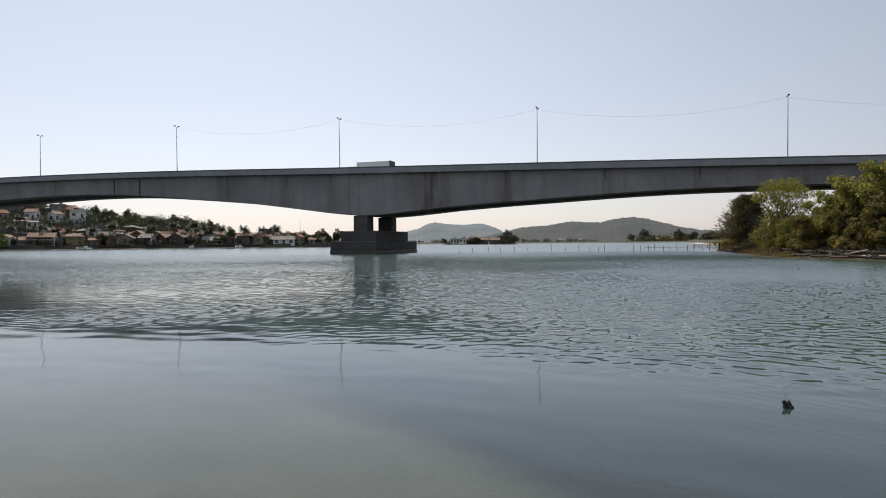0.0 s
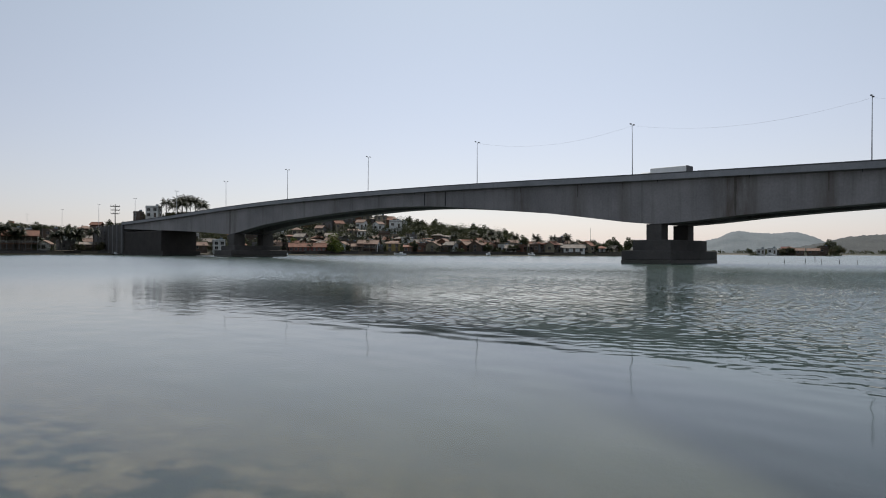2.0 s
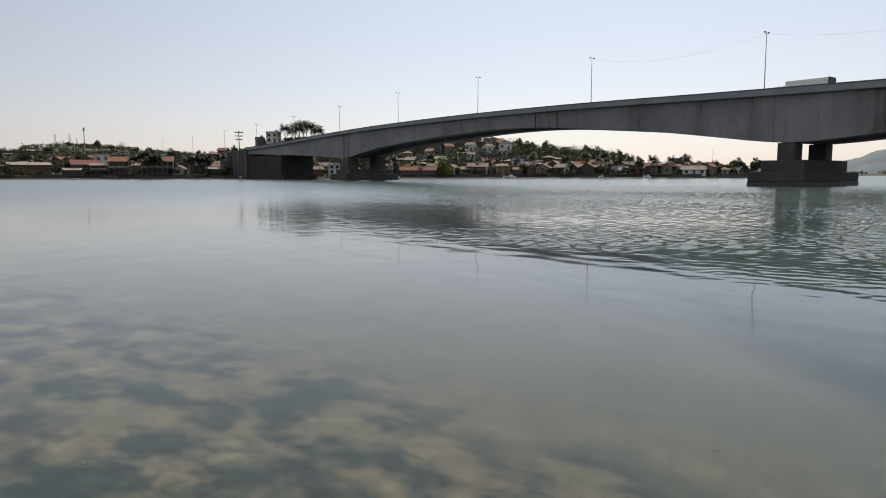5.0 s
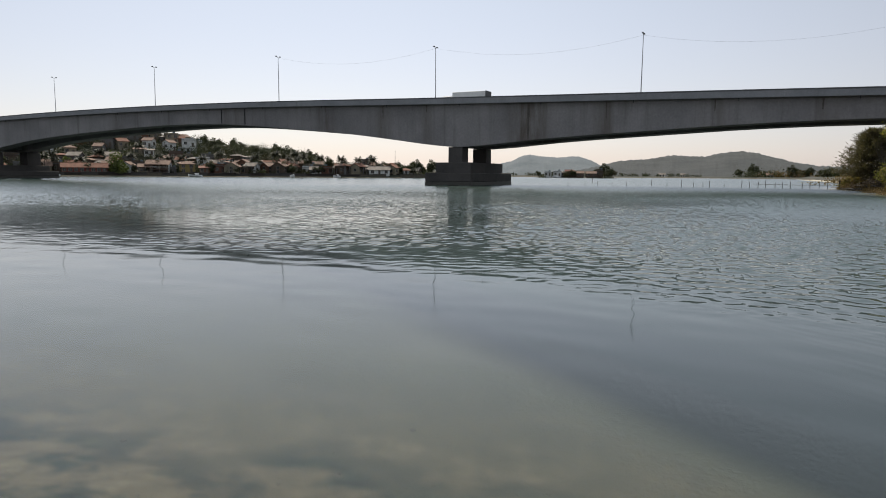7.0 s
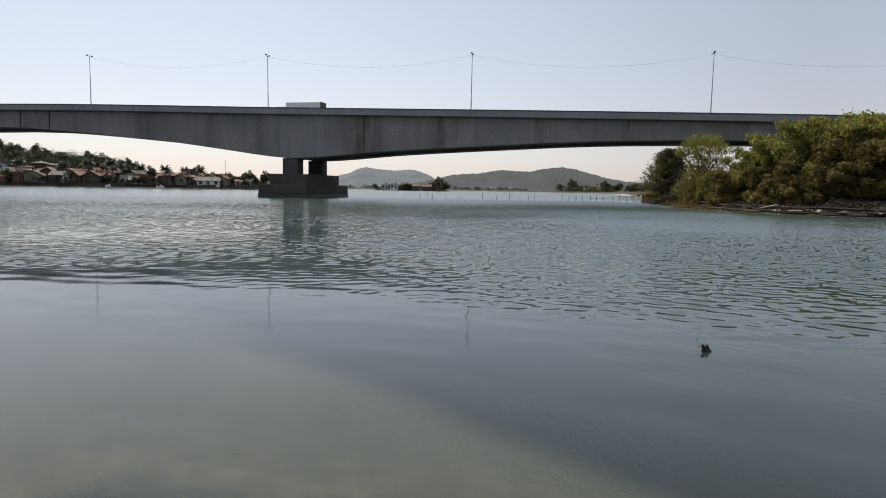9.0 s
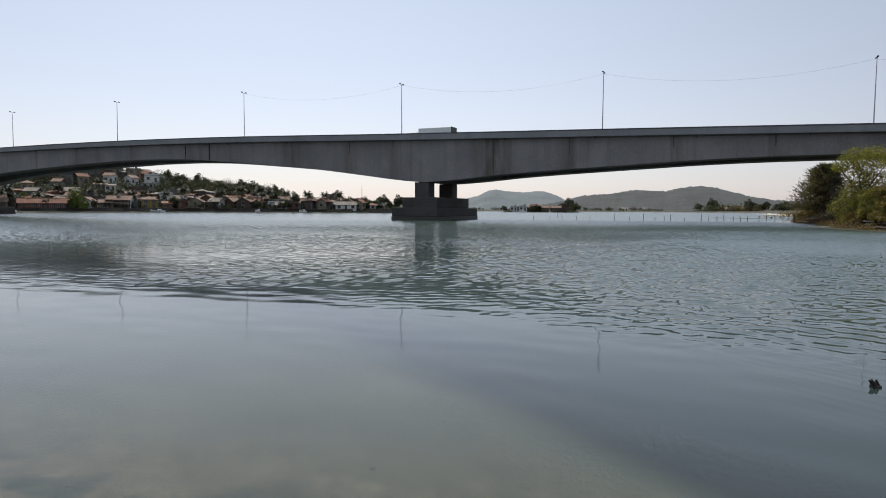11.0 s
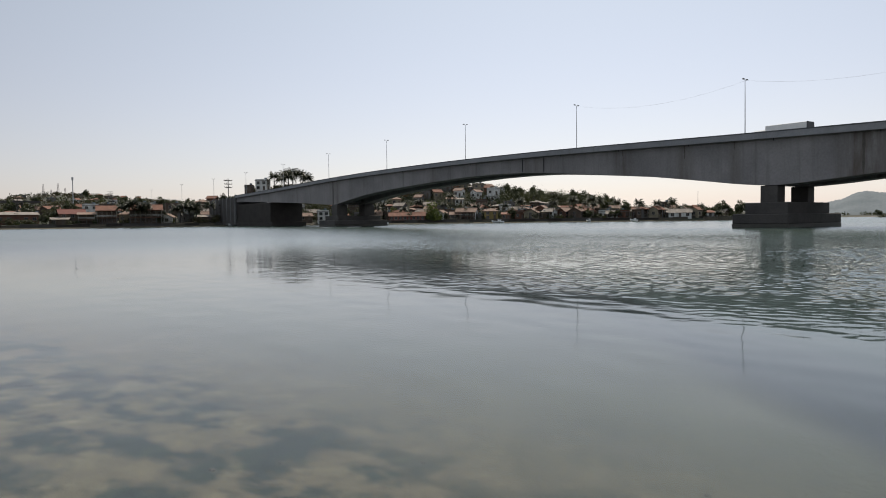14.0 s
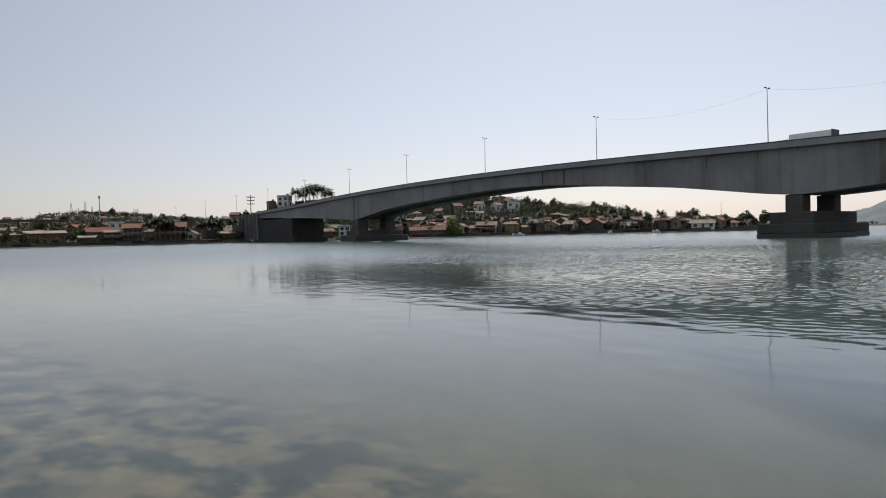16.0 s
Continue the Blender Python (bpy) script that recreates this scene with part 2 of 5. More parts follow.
PARAPET = stone("parapet_concrete", (0.19, 0.19, 0.205), (0.285, 0.28, 0.295), 0.2, 4.0, 0.9, 0.01, 0.45, (0.10, 0.095, 0.09))
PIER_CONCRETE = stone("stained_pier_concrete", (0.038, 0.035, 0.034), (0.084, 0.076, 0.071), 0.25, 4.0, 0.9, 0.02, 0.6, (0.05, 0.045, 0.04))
# abutment: stained concrete, with the deep shade under the deck put into its colour
DARK_WALL = stone("shade_dark_stained_concrete", (0.016, 0.013, 0.012), (0.040, 0.033, 0.029), 0.3, 4.0, 0.9, 0.02, 0.5)
COPING = stone("algae_blackened_coping", (0.05, 0.05, 0.052), (0.11, 0.11, 0.112), 0.5, 6.0, 0.9, 0.01)
TIDE = stone("wet_tide_band", (0.03, 0.03, 0.025), (0.06, 0.055, 0.045), 0.6, 5.0, 0.6, 0.02)
RUST_STAIN = stone("rusty_water_stain", (0.06, 0.054, 0.05), (0.115, 0.098, 0.085), 0.5, 4.0, 0.9, 0.01, 0.5)
ASPHALT = stone("asphalt", (0.04, 0.04, 0.042), (0.07, 0.07, 0.07), 0.5, 20, 0.9, 0.005)
STEEL = stone("galvanised_steel", (0.32, 0.33, 0.34), (0.44, 0.45, 0.46), 1.0, 10, 0.5, 0.002, metal=0.6)
DARK_STEEL = stone("dark_steel", (0.05, 0.05, 0.055), (0.09, 0.09, 0.095), 1.0, 10, 0.6, 0.002, metal=0.5)
TOWER_STEEL = stone("red_and_grey_tower_steel", (0.14, 0.12, 0.12), (0.22, 0.20, 0.20), 0.3, 10, 0.6, 0.002)
BARK = stone("bark", (0.05, 0.04, 0.03), (0.12, 0.10, 0.08), 2.0, 12, 0.95, 0.03)
PALE_BARK = stone("pale_palm_bark", (0.05, 0.045, 0.038), (0.11, 0.10, 0.085), 2.0, 12, 0.95, 0.03)
WOOD_DARK = stone("rotten_dark_wood", (0.012, 0.010, 0.009), (0.045, 0.035, 0.028), 1.2, 9, 0.9, 0.03)
WOOD_RED = stone("reddish_brown_wood", (0.05, 0.022, 0.016), (0.11, 0.05, 0.035), 1.2, 9, 0.85, 0.02)
WOOD_PALE = stone("bleached_driftwood", (0.32, 0.25, 0.18), (0.55, 0.46, 0.36), 1.2, 9, 0.9, 0.02)
ROCK = stone("shore_rock", (0.05, 0.045, 0.035), (0.14, 0.12, 0.09), 2.0, 12, 0.9, 0.04)
SAND = stone("beach_sand", (0.42, 0.37, 0.28), (0.60, 0.54, 0.43), 0.3, 12, 0.95, 0.02)
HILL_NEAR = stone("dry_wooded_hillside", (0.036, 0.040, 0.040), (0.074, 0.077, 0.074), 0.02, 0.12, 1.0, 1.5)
# the haze before the far hill is put into its paler, bluer colour
HILL_FAR = stone("haze_tinted_wooded_hill", (0.11, 0.13, 0.14), (0.17, 0.19, 0.20), 0.008, 0.08, 1.0, 1.5)
TILE = [stone("terracotta_tiles", (0.12, 0.052, 0.034), (0.27, 0.125, 0.08), 0.8, 6, 0.9, 0.03, 0.4),
        stone("faded_tiles", (0.14, 0.085, 0.062), (0.33, 0.225, 0.17), 0.8, 6, 0.9, 0.03, 0.4),
        stone("fibre_cement_sheets", (0.15, 0.125, 0.105), (0.36, 0.31, 0.265), 0.6, 6, 0.9, 0.03, 0.4),
        stone("red_painted_roof", (0.13, 0.045, 0.035), (0.22, 0.075, 0.055), 0.6, 6, 0.85, 0.03, 0.4)]
WALL = {n: stone(n + "_plaster", tuple(c * (0.62 if n == "white" else 0.24) for c in col), tuple(c * (1.15 if n == "white" else 0.55) for c in col), 0.4, 6, 0.9, 0.01, 0.5)
        for n, col in {"white": (0.62, 0.62, 0.60), "cream": (0.52, 0.45, 0.32), "yellow": (0.50, 0.38, 0.14), "grey": (0.30, 0.29, 0.28),
                       "brick": (0.26, 0.12, 0.075), "blue": (0.32, 0.40, 0.46), "pink": (0.46, 0.28, 0.24), "red": (0.30, 0.075, 0.06), "brown": (0.20, 0.14, 0.10)}.items()}
TRIM = stone("window_trim", (0.14, 0.12, 0.10), (0.26, 0.23, 0.20), 1.0, 8, 0.8, 0.005)
DOOR = stone("painted_door", (0.05, 0.04, 0.035), (0.12, 0.09, 0.07), 1.0, 8, 0.7, 0.005)
HULL = stone("white_boat_paint", (0.62, 0.63, 0.64), (0.78, 0.78, 0.78), 1.0, 8, 0.4, 0.003)
TRUCK_WHITE = stone("white_truck_panel", (0.68, 0.68, 0.67), (0.80, 0.80, 0.79), 0.5, 8, 0.5, 0.003)
RUBBER = stone("tyre_rubber", (0.02, 0.02, 0.02), (0.035, 0.035, 0.035), 2, 10, 0.9, 0.005)
LEAF_BUSH = foliage("sunlit_bush_leaves", [(0.10, 0.12, 0.038), (0.20, 0.215, 0.065), (0.31, 0.30, 0.10), (0.31, 0.22, 0.10), (0.15, 0.17, 0.055)], 0.6, 0.65)
LEAF_OLIVE = foliage("olive_leaves", [(0.09, 0.095, 0.034), (0.18, 0.17, 0.055), (0.25, 0.20, 0.08), (0.29, 0.175, 0.085), (0.08, 0.08, 0.035)], 0.6, 0.6)
LEAF_GARDEN = foliage("garden_leaves", [(0.04, 0.045, 0.018), (0.065, 0.066, 0.026), (0.09, 0.08, 0.036), (0.075, 0.055, 0.03)], 0.6, 0.3)
LEAF_LITTER = foliage("dead_leaves_and_roots", [(0.035, 0.026, 0.019), (0.06, 0.042, 0.028), (0.10, 0.066, 0.042), (0.028, 0.024, 0.018)], 0.8, 0.1)
LEAF_DARK = foliage("dark_needles", [(0.08, 0.075, 0.055), (0.12, 0.105, 0.08), (0.17, 0.14, 0.105)], 0.8, 0.45)
LEAF_TOWN = foliage("town_tree_leaves", [(0.022, 0.032, 0.012), (0.04, 0.052, 0.018), (0.06, 0.07, 0.022), (0.055, 0.05, 0.022)], 0.6, 0.25)
LEAF_BRIGHT = foliage("bright_tree_leaves", [(0.06, 0.085, 0.018), (0.09, 0.12, 0.025), (0.12, 0.14, 0.03)], 0.6, 0.35)
LEAF_PALM = foliage("palm_fronds", [(0.014, 0.019, 0.008), (0.026, 0.033, 0.012), (0.042, 0.044, 0.018)], 0.55, 0.2)
LEAF_SLOPE = foliage("dry_slope_scrub", [(0.05, 0.045, 0.03), (0.09, 0.072, 0.05), (0.12, 0.092, 0.065), (0.04, 0.042, 0.022)], 0.8, 0.2)
LEAF_DRY = foliage("dry_grass_and_twigs", [(0.16, 0.10, 0.045), (0.24, 0.16, 0.07), (0.10, 0.075, 0.03)], 0.8, 0.3)


# ---- mesh helpers ----
def part(name, bm, material, parent=None, label=""):
    """Link a bmesh as one mesh object under a thing or a part."""
    me = bpy.data.meshes.new(name)
    bmesh.ops.recalc_face_normals(bm, faces=bm.faces)
    bm.to_mesh(me)
    bm.free()
    me.materials.append(material)
    ob = new(name, me)
    ob.parent = parent
    return tagged(ob, label)


def raw(name, verts, faces, material, parent=None, label="", smooth=False):
    me = bpy.data.meshes.new(name)
    me.from_pydata([tuple(v) for v in verts], [], [tuple(f) for f in faces])
    me.materials.append(material)
    if smooth:
        me.polygons.foreach_set("use_smooth", [True] * len(me.polygons))
    me.update()
    ob = new(name, me)
    ob.parent = parent
    return tagged(ob, label)


def thing(name, x, y, z, rz=0, label="", category="", group="", kind=""):
    ob = new(name)
    ob.matrix_world = pose(x, y, z, 0, 0, rz)
    return tagged(ob, label, category, group, kind)


def box(bm, x0, x1, y0, y1, z0, z1, bevel=0.0):
    r = bmesh.ops.create_cube(bm, size=1)
    vs = r["verts"]
    for v in vs:
        v.co = Vector((x0 + (v.co.x + 0.5) * (x1 - x0), y0 + (v.co.y + 0.5) * (y1 - y0), z0 + (v.co.z + 0.5) * (z1 - z0)))
    if bevel:
        es = {e for v in vs for e in v.link_edges}
        bmesh.ops.bevel(bm, geom=list(es), offset=bevel, segments=1, affect="EDGES", profile=0.5)
    return bm


def rod(bm, a, b, r0, r1=None, n=8):
    """Tapered round bar from a to b."""
    a, b = Vector(a), Vector(b)
    d = b - a
    m = Matrix.Translation((a + b) / 2) @ d.to_track_quat("Z", "Y").to_matrix().to_4x4()
    bmesh.ops.create_cone(bm, cap_ends=True, segments=n, radius1=r0, radius2=r0 if r1 is None else r1, depth=d.length, matrix=m)
    return bm


def box_mesh(*a, **k):
    return box(bmesh.new(), *a, **k)


def at(az, r):
    """Plan place at az degrees to the left of +y, r metres from the viewer's stand."""
    return -math.sin(radians(az)) * r, math.cos(radians(az)) * r


# ---- ground: bed, banks and town hill in one sheet ----
SPIT_Y = [30, 45, 50, 55, 62, 75, 85, 105, 116, 122, 140, 181, 326, 520, 3000]
SPIT_X = [90, 52, 42, 37.5, 36.5, 37, 41.5, 45, 48, 56, 69, 84, 126, 190, 900]
TOWN_AZ = [6, 8, 14, 18, 21, 24.6, 28, 31, 36, 42, 46, 50, 53, 60, 66, 75, 100]
TOWN_H = [0, 1.5, 3, 5, 8, 10.5, 14, 18, 22, 18, 14, 12, 9, 6, 4, 4, 4]
BACK_AZ = [45, 52, 56, 58.4, 61, 64.3, 67, 70, 80, 100]
BACK_H = [4, 8, 17, 21, 26, 29, 24, 18, 16, 14]


def smooth(a, b, v):
    t = np.clip((v - a) / (b - a), 0, 1)
    return t * t * (3 - 2 * t)


def ground_z(x, y):
    x, y = np.asarray(x, float), np.asarray(y, float)
    r = np.hypot(x, y)
    az = np.degrees(np.arctan2(-x, y))
    s = 0.95 * y + 0.31 * x / (1 + r / 20) + 1.3                       # distance out from the home shore
    z = np.where(s > 0, -0.16 - 0.105 * s, np.minimum(-0.16 - 0.35 * s, 1.2))
    z = z - 1.3 * smooth(0.0, 2.4, 0.8 * x + 0.6 * y - 3.5) * (s > 0)     # dredged channel off the shallow shelf
    z = np.maximum(z, -3.2)
    left = (az > 5) & (az < 120)
    shore = np.interp(az, [5, 8, 12, 40, 48, 60, 72, 90], [520, 330, 300, 300, 292, 298, 300, 300])
    town = -3.2 + 4.6 * smooth(-6, 3, r - shore) + np.interp(az, TOWN_AZ, TOWN_H) * smooth(8, 80, r - shore)
    town = town + np.interp(az, BACK_AZ, BACK_H) * smooth(420, 900, r)
    z = np.where(left, np.maximum(z, town), z)
    far = -3.2 + 4.4 * smooth(-8, 4, r - 545)
    z = np.where((az <= 7) & (az > -75), np.maximum(z, far), z)
    isle = -3.2 + 4.3 * np.exp(-(((az + 3.2) / 3.1) ** 6) - ((r - 450) / 26) ** 6)
    z = np.maximum(z, isle)
    d = x - np.interp(y, SPIT_Y, SPIT_X)
    spit = np.where(d > -6, -0.6 + 0.28 * np.clip(d + 2, -8, 8.5), -9)
    spit = spit + 1.6 * smooth(8, 24, d) * smooth(150, 90, y)
    z = np.where((y > 28) & (x > 0) & (az > -75), np.maximum(z, spit), z)
    return z


def gz(x, y):
    return float(ground_z(x, y))


azs = np.concatenate([np.arange(-180, -46, 4.0), np.arange(-46, 76, 0.4), np.arange(76, 180, 4.0)])
rs = np.concatenate([[0.05], np.geomspace(0.4, 4600, 190)])
AZ, RR = np.meshgrid(np.radians(azs), rs)
gx, gy = -np.sin(AZ) * RR, np.cos(AZ) * RR
gzz = ground_z(gx, gy)
nr, na = gx.shape
gv = np.stack([gx, gy, gzz], -1).reshape(-1, 3)
gf = [(i * na + j, i * na + (j + 1) % na, (i + 1) * na + (j + 1) % na, (i + 1) * na + j) for i in range(nr - 1) for j in range(na)]
gf.append(tuple(range(na))[::-1])
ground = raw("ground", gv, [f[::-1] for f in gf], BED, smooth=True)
tagged(ground, "sandy lagoon bed with weed, earthen banks and hill", "ground", kind="structure")

# water surface: real wind waves where they can be told apart, flat farther out
wr = np.random.default_rng(3)
w_az = np.radians(np.concatenate([np.arange(-180, -46, 6.0), np.arange(-46, 76, 0.2), np.arange(76, 180, 6.0)]))
w_r = np.concatenate([[0.02], np.arange(1.0, 5.0, 0.5), np.arange(5.0, 24.0, 0.055), np.arange(24.0, 42.0, 0.085), np.arange(42.0, 90.0, 0.17), np.geomspace(90.0, 4800, 60)])
WA, WR = np.meshgrid(w_az, w_r)
wx, wy = -np.sin(WA) * WR, np.cos(WA) * WR


def waves(x, y, n, lo, hi, spread, slope):
    """Sum of short wave trains that run towards the shore, with the given root-mean-square slope."""
    z = np.zeros_like(x)
    for i in range(n):
        lam = lo * (hi / lo) ** wr.random()
        k, th = 2 * math.pi / lam, wr.normal() * spread + 0.25
        z += slope * math.sqrt(2 / n) / k * np.sin(k * (x * math.sin(th) + y * math.cos(th)) + wr.random() * 6.283)
    return z


wob = waves(wx, wy, 9, 2.2, 14.0, 1.2, 1.0)                      # uneven edge of the calm belt
gust = np.clip(0.95 + 0.5 * waves(wx, wy, 8, 6.0, 40.0, 0.7, 0.35), 0.35, 1.5)
edge = np.maximum(wy + np.where(wx > 0, 0.42, 0.25) * wx, 0.8 * WR - 6.0) + (0.9 + 0.5 * np.clip(wx / 8, 0, 1)) * wob
onset = smooth(9.2, 12.8, edge)
open_side = np.clip((wx + 0.12 * wy + 1.5) / 9.0, 0, 1)          # finer and rougher on the open, right-hand side
lee = 1 - 0.7 * smooth(40, 56, np.degrees(WA))                   # sheltered water towards the town
wind_ = lee * onset * gust
fade = (1 - smooth(45, 85, WR)) * smooth(3, 8, WR) * wind_
wz = waves(wx, wy, 70, 0.24, 0.55, 0.65, 1.0) * fade * (0.026 + 0.020 * open_side) * (1 + 0.8 * smooth(30, 55, WR))
wz += waves(wx, wy, 80, 0.16, 0.40, 1.1, 1.0) * fade * (0.012 + 0.046 * open_side)
wz += waves(wx, wy, 40, 0.34, 0.65, 1.2, 1.0) * fade * 0.050 * open_side
wz += waves(wx, wy, 24, 0.6, 1.6, 0.6, 1.0) * fade * 0.014 * smooth(24, 44, WR)
wz += waves(wx, wy, 16, 0.6, 2.4, 1.2, 0.006) * (1 - smooth(62, 88, WR))
ca, sa = math.cos(0.75), math.sin(0.75)                          # slanting cat's-paws round the stump
wz += waves(wx * ca - wy * sa, wx * sa + wy * ca, 9, 0.16, 0.26, 0.12, 0.034) * smooth(1.5, 4.0, wx) * smooth(4.5, 6.0, WR) * (1 - smooth(11, 16, WR)) * gust
near_wind = onset * (0.55 + 0.45 * open_side)
grain = wind_ * np.interp(WR, [8, 14, 26, 50, 90, 300], [0.02, 0.035, 0.06, 0.18, 0.14, 0.08]) * (1 + 4.0 * open_side * (1 - smooth(26, 60, WR)))
unseen = np.interp(WR, [10, 16, 26, 50, 90, 300], [0.0, 0.001, 0.002, 0.011, 0.022, 0.022]) * (1 + 0.6 * open_side)
blur = np.sqrt(1.414 * (unseen * onset + 0.0018))
az_deg = np.degrees(WA)
beyond = smooth(100, 122, WR) * (1 - smooth(14, 30, az_deg))      # slack water past the bridge
right = smooth(2, 22, -az_deg)
lean = onset * (0.002 + 0.046 * smooth(26, 66, WR) + 0.02 * smooth(90, 250, WR) + open_side * (0.024 + 0.075 * right) * smooth(14, 40, WR)) * (1 - 0.6 * beyond)   # of the wave sides, those turned to the shore show most
murk = 0.20 + 0.22 * smooth(0.45, 0.8, -ground_z(wx, wy)) + 0.55 * smooth(0.85, 1.7, -ground_z(wx, wy))          # deeper water is too silty to see through
nr_, na_ = wx.shape
ii = np.arange(nr_ * na_).reshape(nr_, na_)
jj = np.roll(ii, -1, axis=1)
quads = np.stack([ii[:-1], jj[:-1], jj[1:], ii[1:]], -1).reshape(-1, 4)[:, ::-1]
wm = bpy.data.meshes.new("water")
wm.vertices.add(nr_ * na_)
wm.vertices.foreach_set("co", np.stack([wx, wy, wz], -1).ravel())
wm.loops.add(quads.size)
wm.loops.foreach_set("vertex_index", quads.ravel().astype(np.int32))
wm.polygons.add(len(quads))
wm.polygons.foreach_set("loop_start", np.arange(0, quads.size, 4, dtype=np.int32))
wm.polygons.foreach_set("use_smooth", np.ones(len(quads), dtype=bool))
wm.update(calc_edges=True)
for key, val in (("near_wind", near_wind), ("wave_grain", grain), ("wave_blur", blur), ("murk", murk), ("deep", smooth(2.0, 3.1, -ground_z(wx, wy)))):
    wm.attributes.new(key, "FLOAT", "POINT").data.foreach_set("value", val.ravel().astype(np.float32))
for key, val in (("wave_groups", np.stack([np.degrees(WA) * 5.5, np.log(WR) * 30.0, 0 * WR], -1)), ("wave_lean", np.stack([-wx / WR * lean, -wy / WR * lean, 0 * WR], -1))):
    wm.attributes.new(key, "FLOAT_VECTOR", "POINT").data.foreach_set("vector", val.ravel().astype(np.float32))
wm.materials.append(WATER)
water = new("water", wm)
water.visible_shadow = False
tagged(water, "grey-green lagoon water, calm near shore, rippled beyond", "water", kind="structure")


def hill(name, knots, r, depth, material, label, rough=6.0, step=0.12):
    """A far wooded hill whose skyline follows (azimuth, elevation) knots at distance r."""
    a = np.arange(knots[0][0], knots[-1][0] + 1e-6, step)
    e = np.interp(a, [k[0] for k in knots], [k[1] for k in knots])
    rows = []
    for k, (f, dr) in enumerate([(0, -depth), (0.2, -0.8 * depth), (0.42, -0.6 * depth), (0.65, -0.4 * depth), (0.85, -0.2 * depth), (1, 0), (0.6, 0.6 * depth), (0, 1.2 * depth)]):
        row = []
        for az, el in zip(a, e):
            top = max(2.0, r * math.tan(radians(el)) + 1.8)
            n = noise.fractal(Vector((az * 0.9, k * 0.8, r * 0.01)), 0.8, 2.0, 4)
            n2 = noise.noise(Vector((az * 9.0, k * 3.1, 1.7)))
            x, y = at(az, r + dr + n * depth * 0.12 * (0 < f < 1))
            row.append((x, y, 0.8 + top * f * (1 + 0.22 * n * (0 < f < 1)) + (rough * 0.25 * n2 if f > 0 else 0)))
        rows.append(row)
    n = len(a)
    faces = [(i * n + j, (i + 1) * n + j, (i + 1) * n + j + 1, i * n + j + 1) for i in range(len(rows) - 1) for j in range(n - 1)]
    ob = raw(name, [p for row in rows for p in row], faces, material, smooth=True)
    return tagged(ob, label, "hill", kind="structure")


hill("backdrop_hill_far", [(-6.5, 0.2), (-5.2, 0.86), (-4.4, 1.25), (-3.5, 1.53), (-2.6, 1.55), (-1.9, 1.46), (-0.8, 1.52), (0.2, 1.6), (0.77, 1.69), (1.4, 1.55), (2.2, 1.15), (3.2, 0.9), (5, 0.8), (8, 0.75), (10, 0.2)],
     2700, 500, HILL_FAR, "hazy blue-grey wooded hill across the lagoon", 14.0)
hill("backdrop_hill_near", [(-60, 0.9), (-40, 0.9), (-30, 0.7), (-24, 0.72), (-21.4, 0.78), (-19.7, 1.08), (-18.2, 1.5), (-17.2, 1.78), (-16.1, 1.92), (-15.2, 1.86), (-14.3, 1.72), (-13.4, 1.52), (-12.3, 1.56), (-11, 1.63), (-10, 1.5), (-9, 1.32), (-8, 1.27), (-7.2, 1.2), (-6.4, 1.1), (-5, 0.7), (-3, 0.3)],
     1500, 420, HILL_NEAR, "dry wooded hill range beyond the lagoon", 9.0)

# ---- the bridge: local x runs along the deck, local y away from the viewer's shore ----
BX, BY, BRZ = -86.44, 141.75, -19.035
TOP_Q = [-175, -142, -131, -100, -75, -60, -42, -25, -5, 10, 28, 40, 53, 71, 94, 109, 121, 143, 152, 175]
TOP_Z = [12.2, 12.75, 12.95, 13.8, 14.7, 15.15, 15.55, 15.75, 15.83, 15.78, 15.58, 15.36, 15.04, 14.52, 14.0, 13.68, 13.4, 12.86, 12.62, 12.0]
SOF_Q = [-143, -125, -100, -76, -62, -57, -50, -39, -27, -16, -5, 7.5, 18, 26.5, 32.7, 42, 52, 58, 64, 70, 74, 78, 80.5, 85.5, 93, 101, 109, 115, 121, 127, 133, 139, 153.5]
SOF_Z = [10.1, 9.55, 8.7, 7.72, 6.95, 6.72, 7.75, 9.15, 10.1, 10.7, 11.2, 11.66, 11.72, 11.5, 11.1, 10.35, 9.45, 8.85, 8.1, 7.3, 6.75, 6.35, 6.3, 6.62, 7.3, 7.8, 8.2, 8.5, 8.8, 9.0, 9.12, 9.15, 9.1]


def soft_interp(q, xs, ys, w=3.0):
    """Knots joined with rounded corners."""
    return sum(np.interp(q + d, xs, ys) for d in (-w, -w / 2, 0, w / 2, w)) / 5


def top_z(q):
    return float(soft_interp(q, TOP_Q, TOP_Z, 8.0))


def soffit_z(q):
    return float(soft_interp(q, SOF_Q, SOF_Z, 1.2))


bridge = thing("road_bridge", BX, BY, 0, BRZ, "long grey concrete box-girder road bridge over the lagoon", "bridge")


def extrude_along(name, qs, section, material, parent, label=""):
    """Sweep a closed section, a function of q that gives (y, z) corners, along the deck."""
    secs = [section(q) for q in qs]
    n = len(secs[0])
    v = [(q, y, z) for q, s in zip(qs, secs) for y, z in s]
    f = [(i * n + j, i * n + (j + 1) % n, (i + 1) * n + (j + 1) % n, (i + 1) * n + j) for i in range(len(qs) - 1) for j in range(n)]
    f += [tuple(range(n))[::-1], tuple(range((len(qs) - 1) * n, len(qs) * n))]
    return raw(name, v, f, material, parent, label)


def steps(a, b, d=2.5):
    return list(np.linspace(a, b, max(2, int(round((b - a) / d)) + 1)))


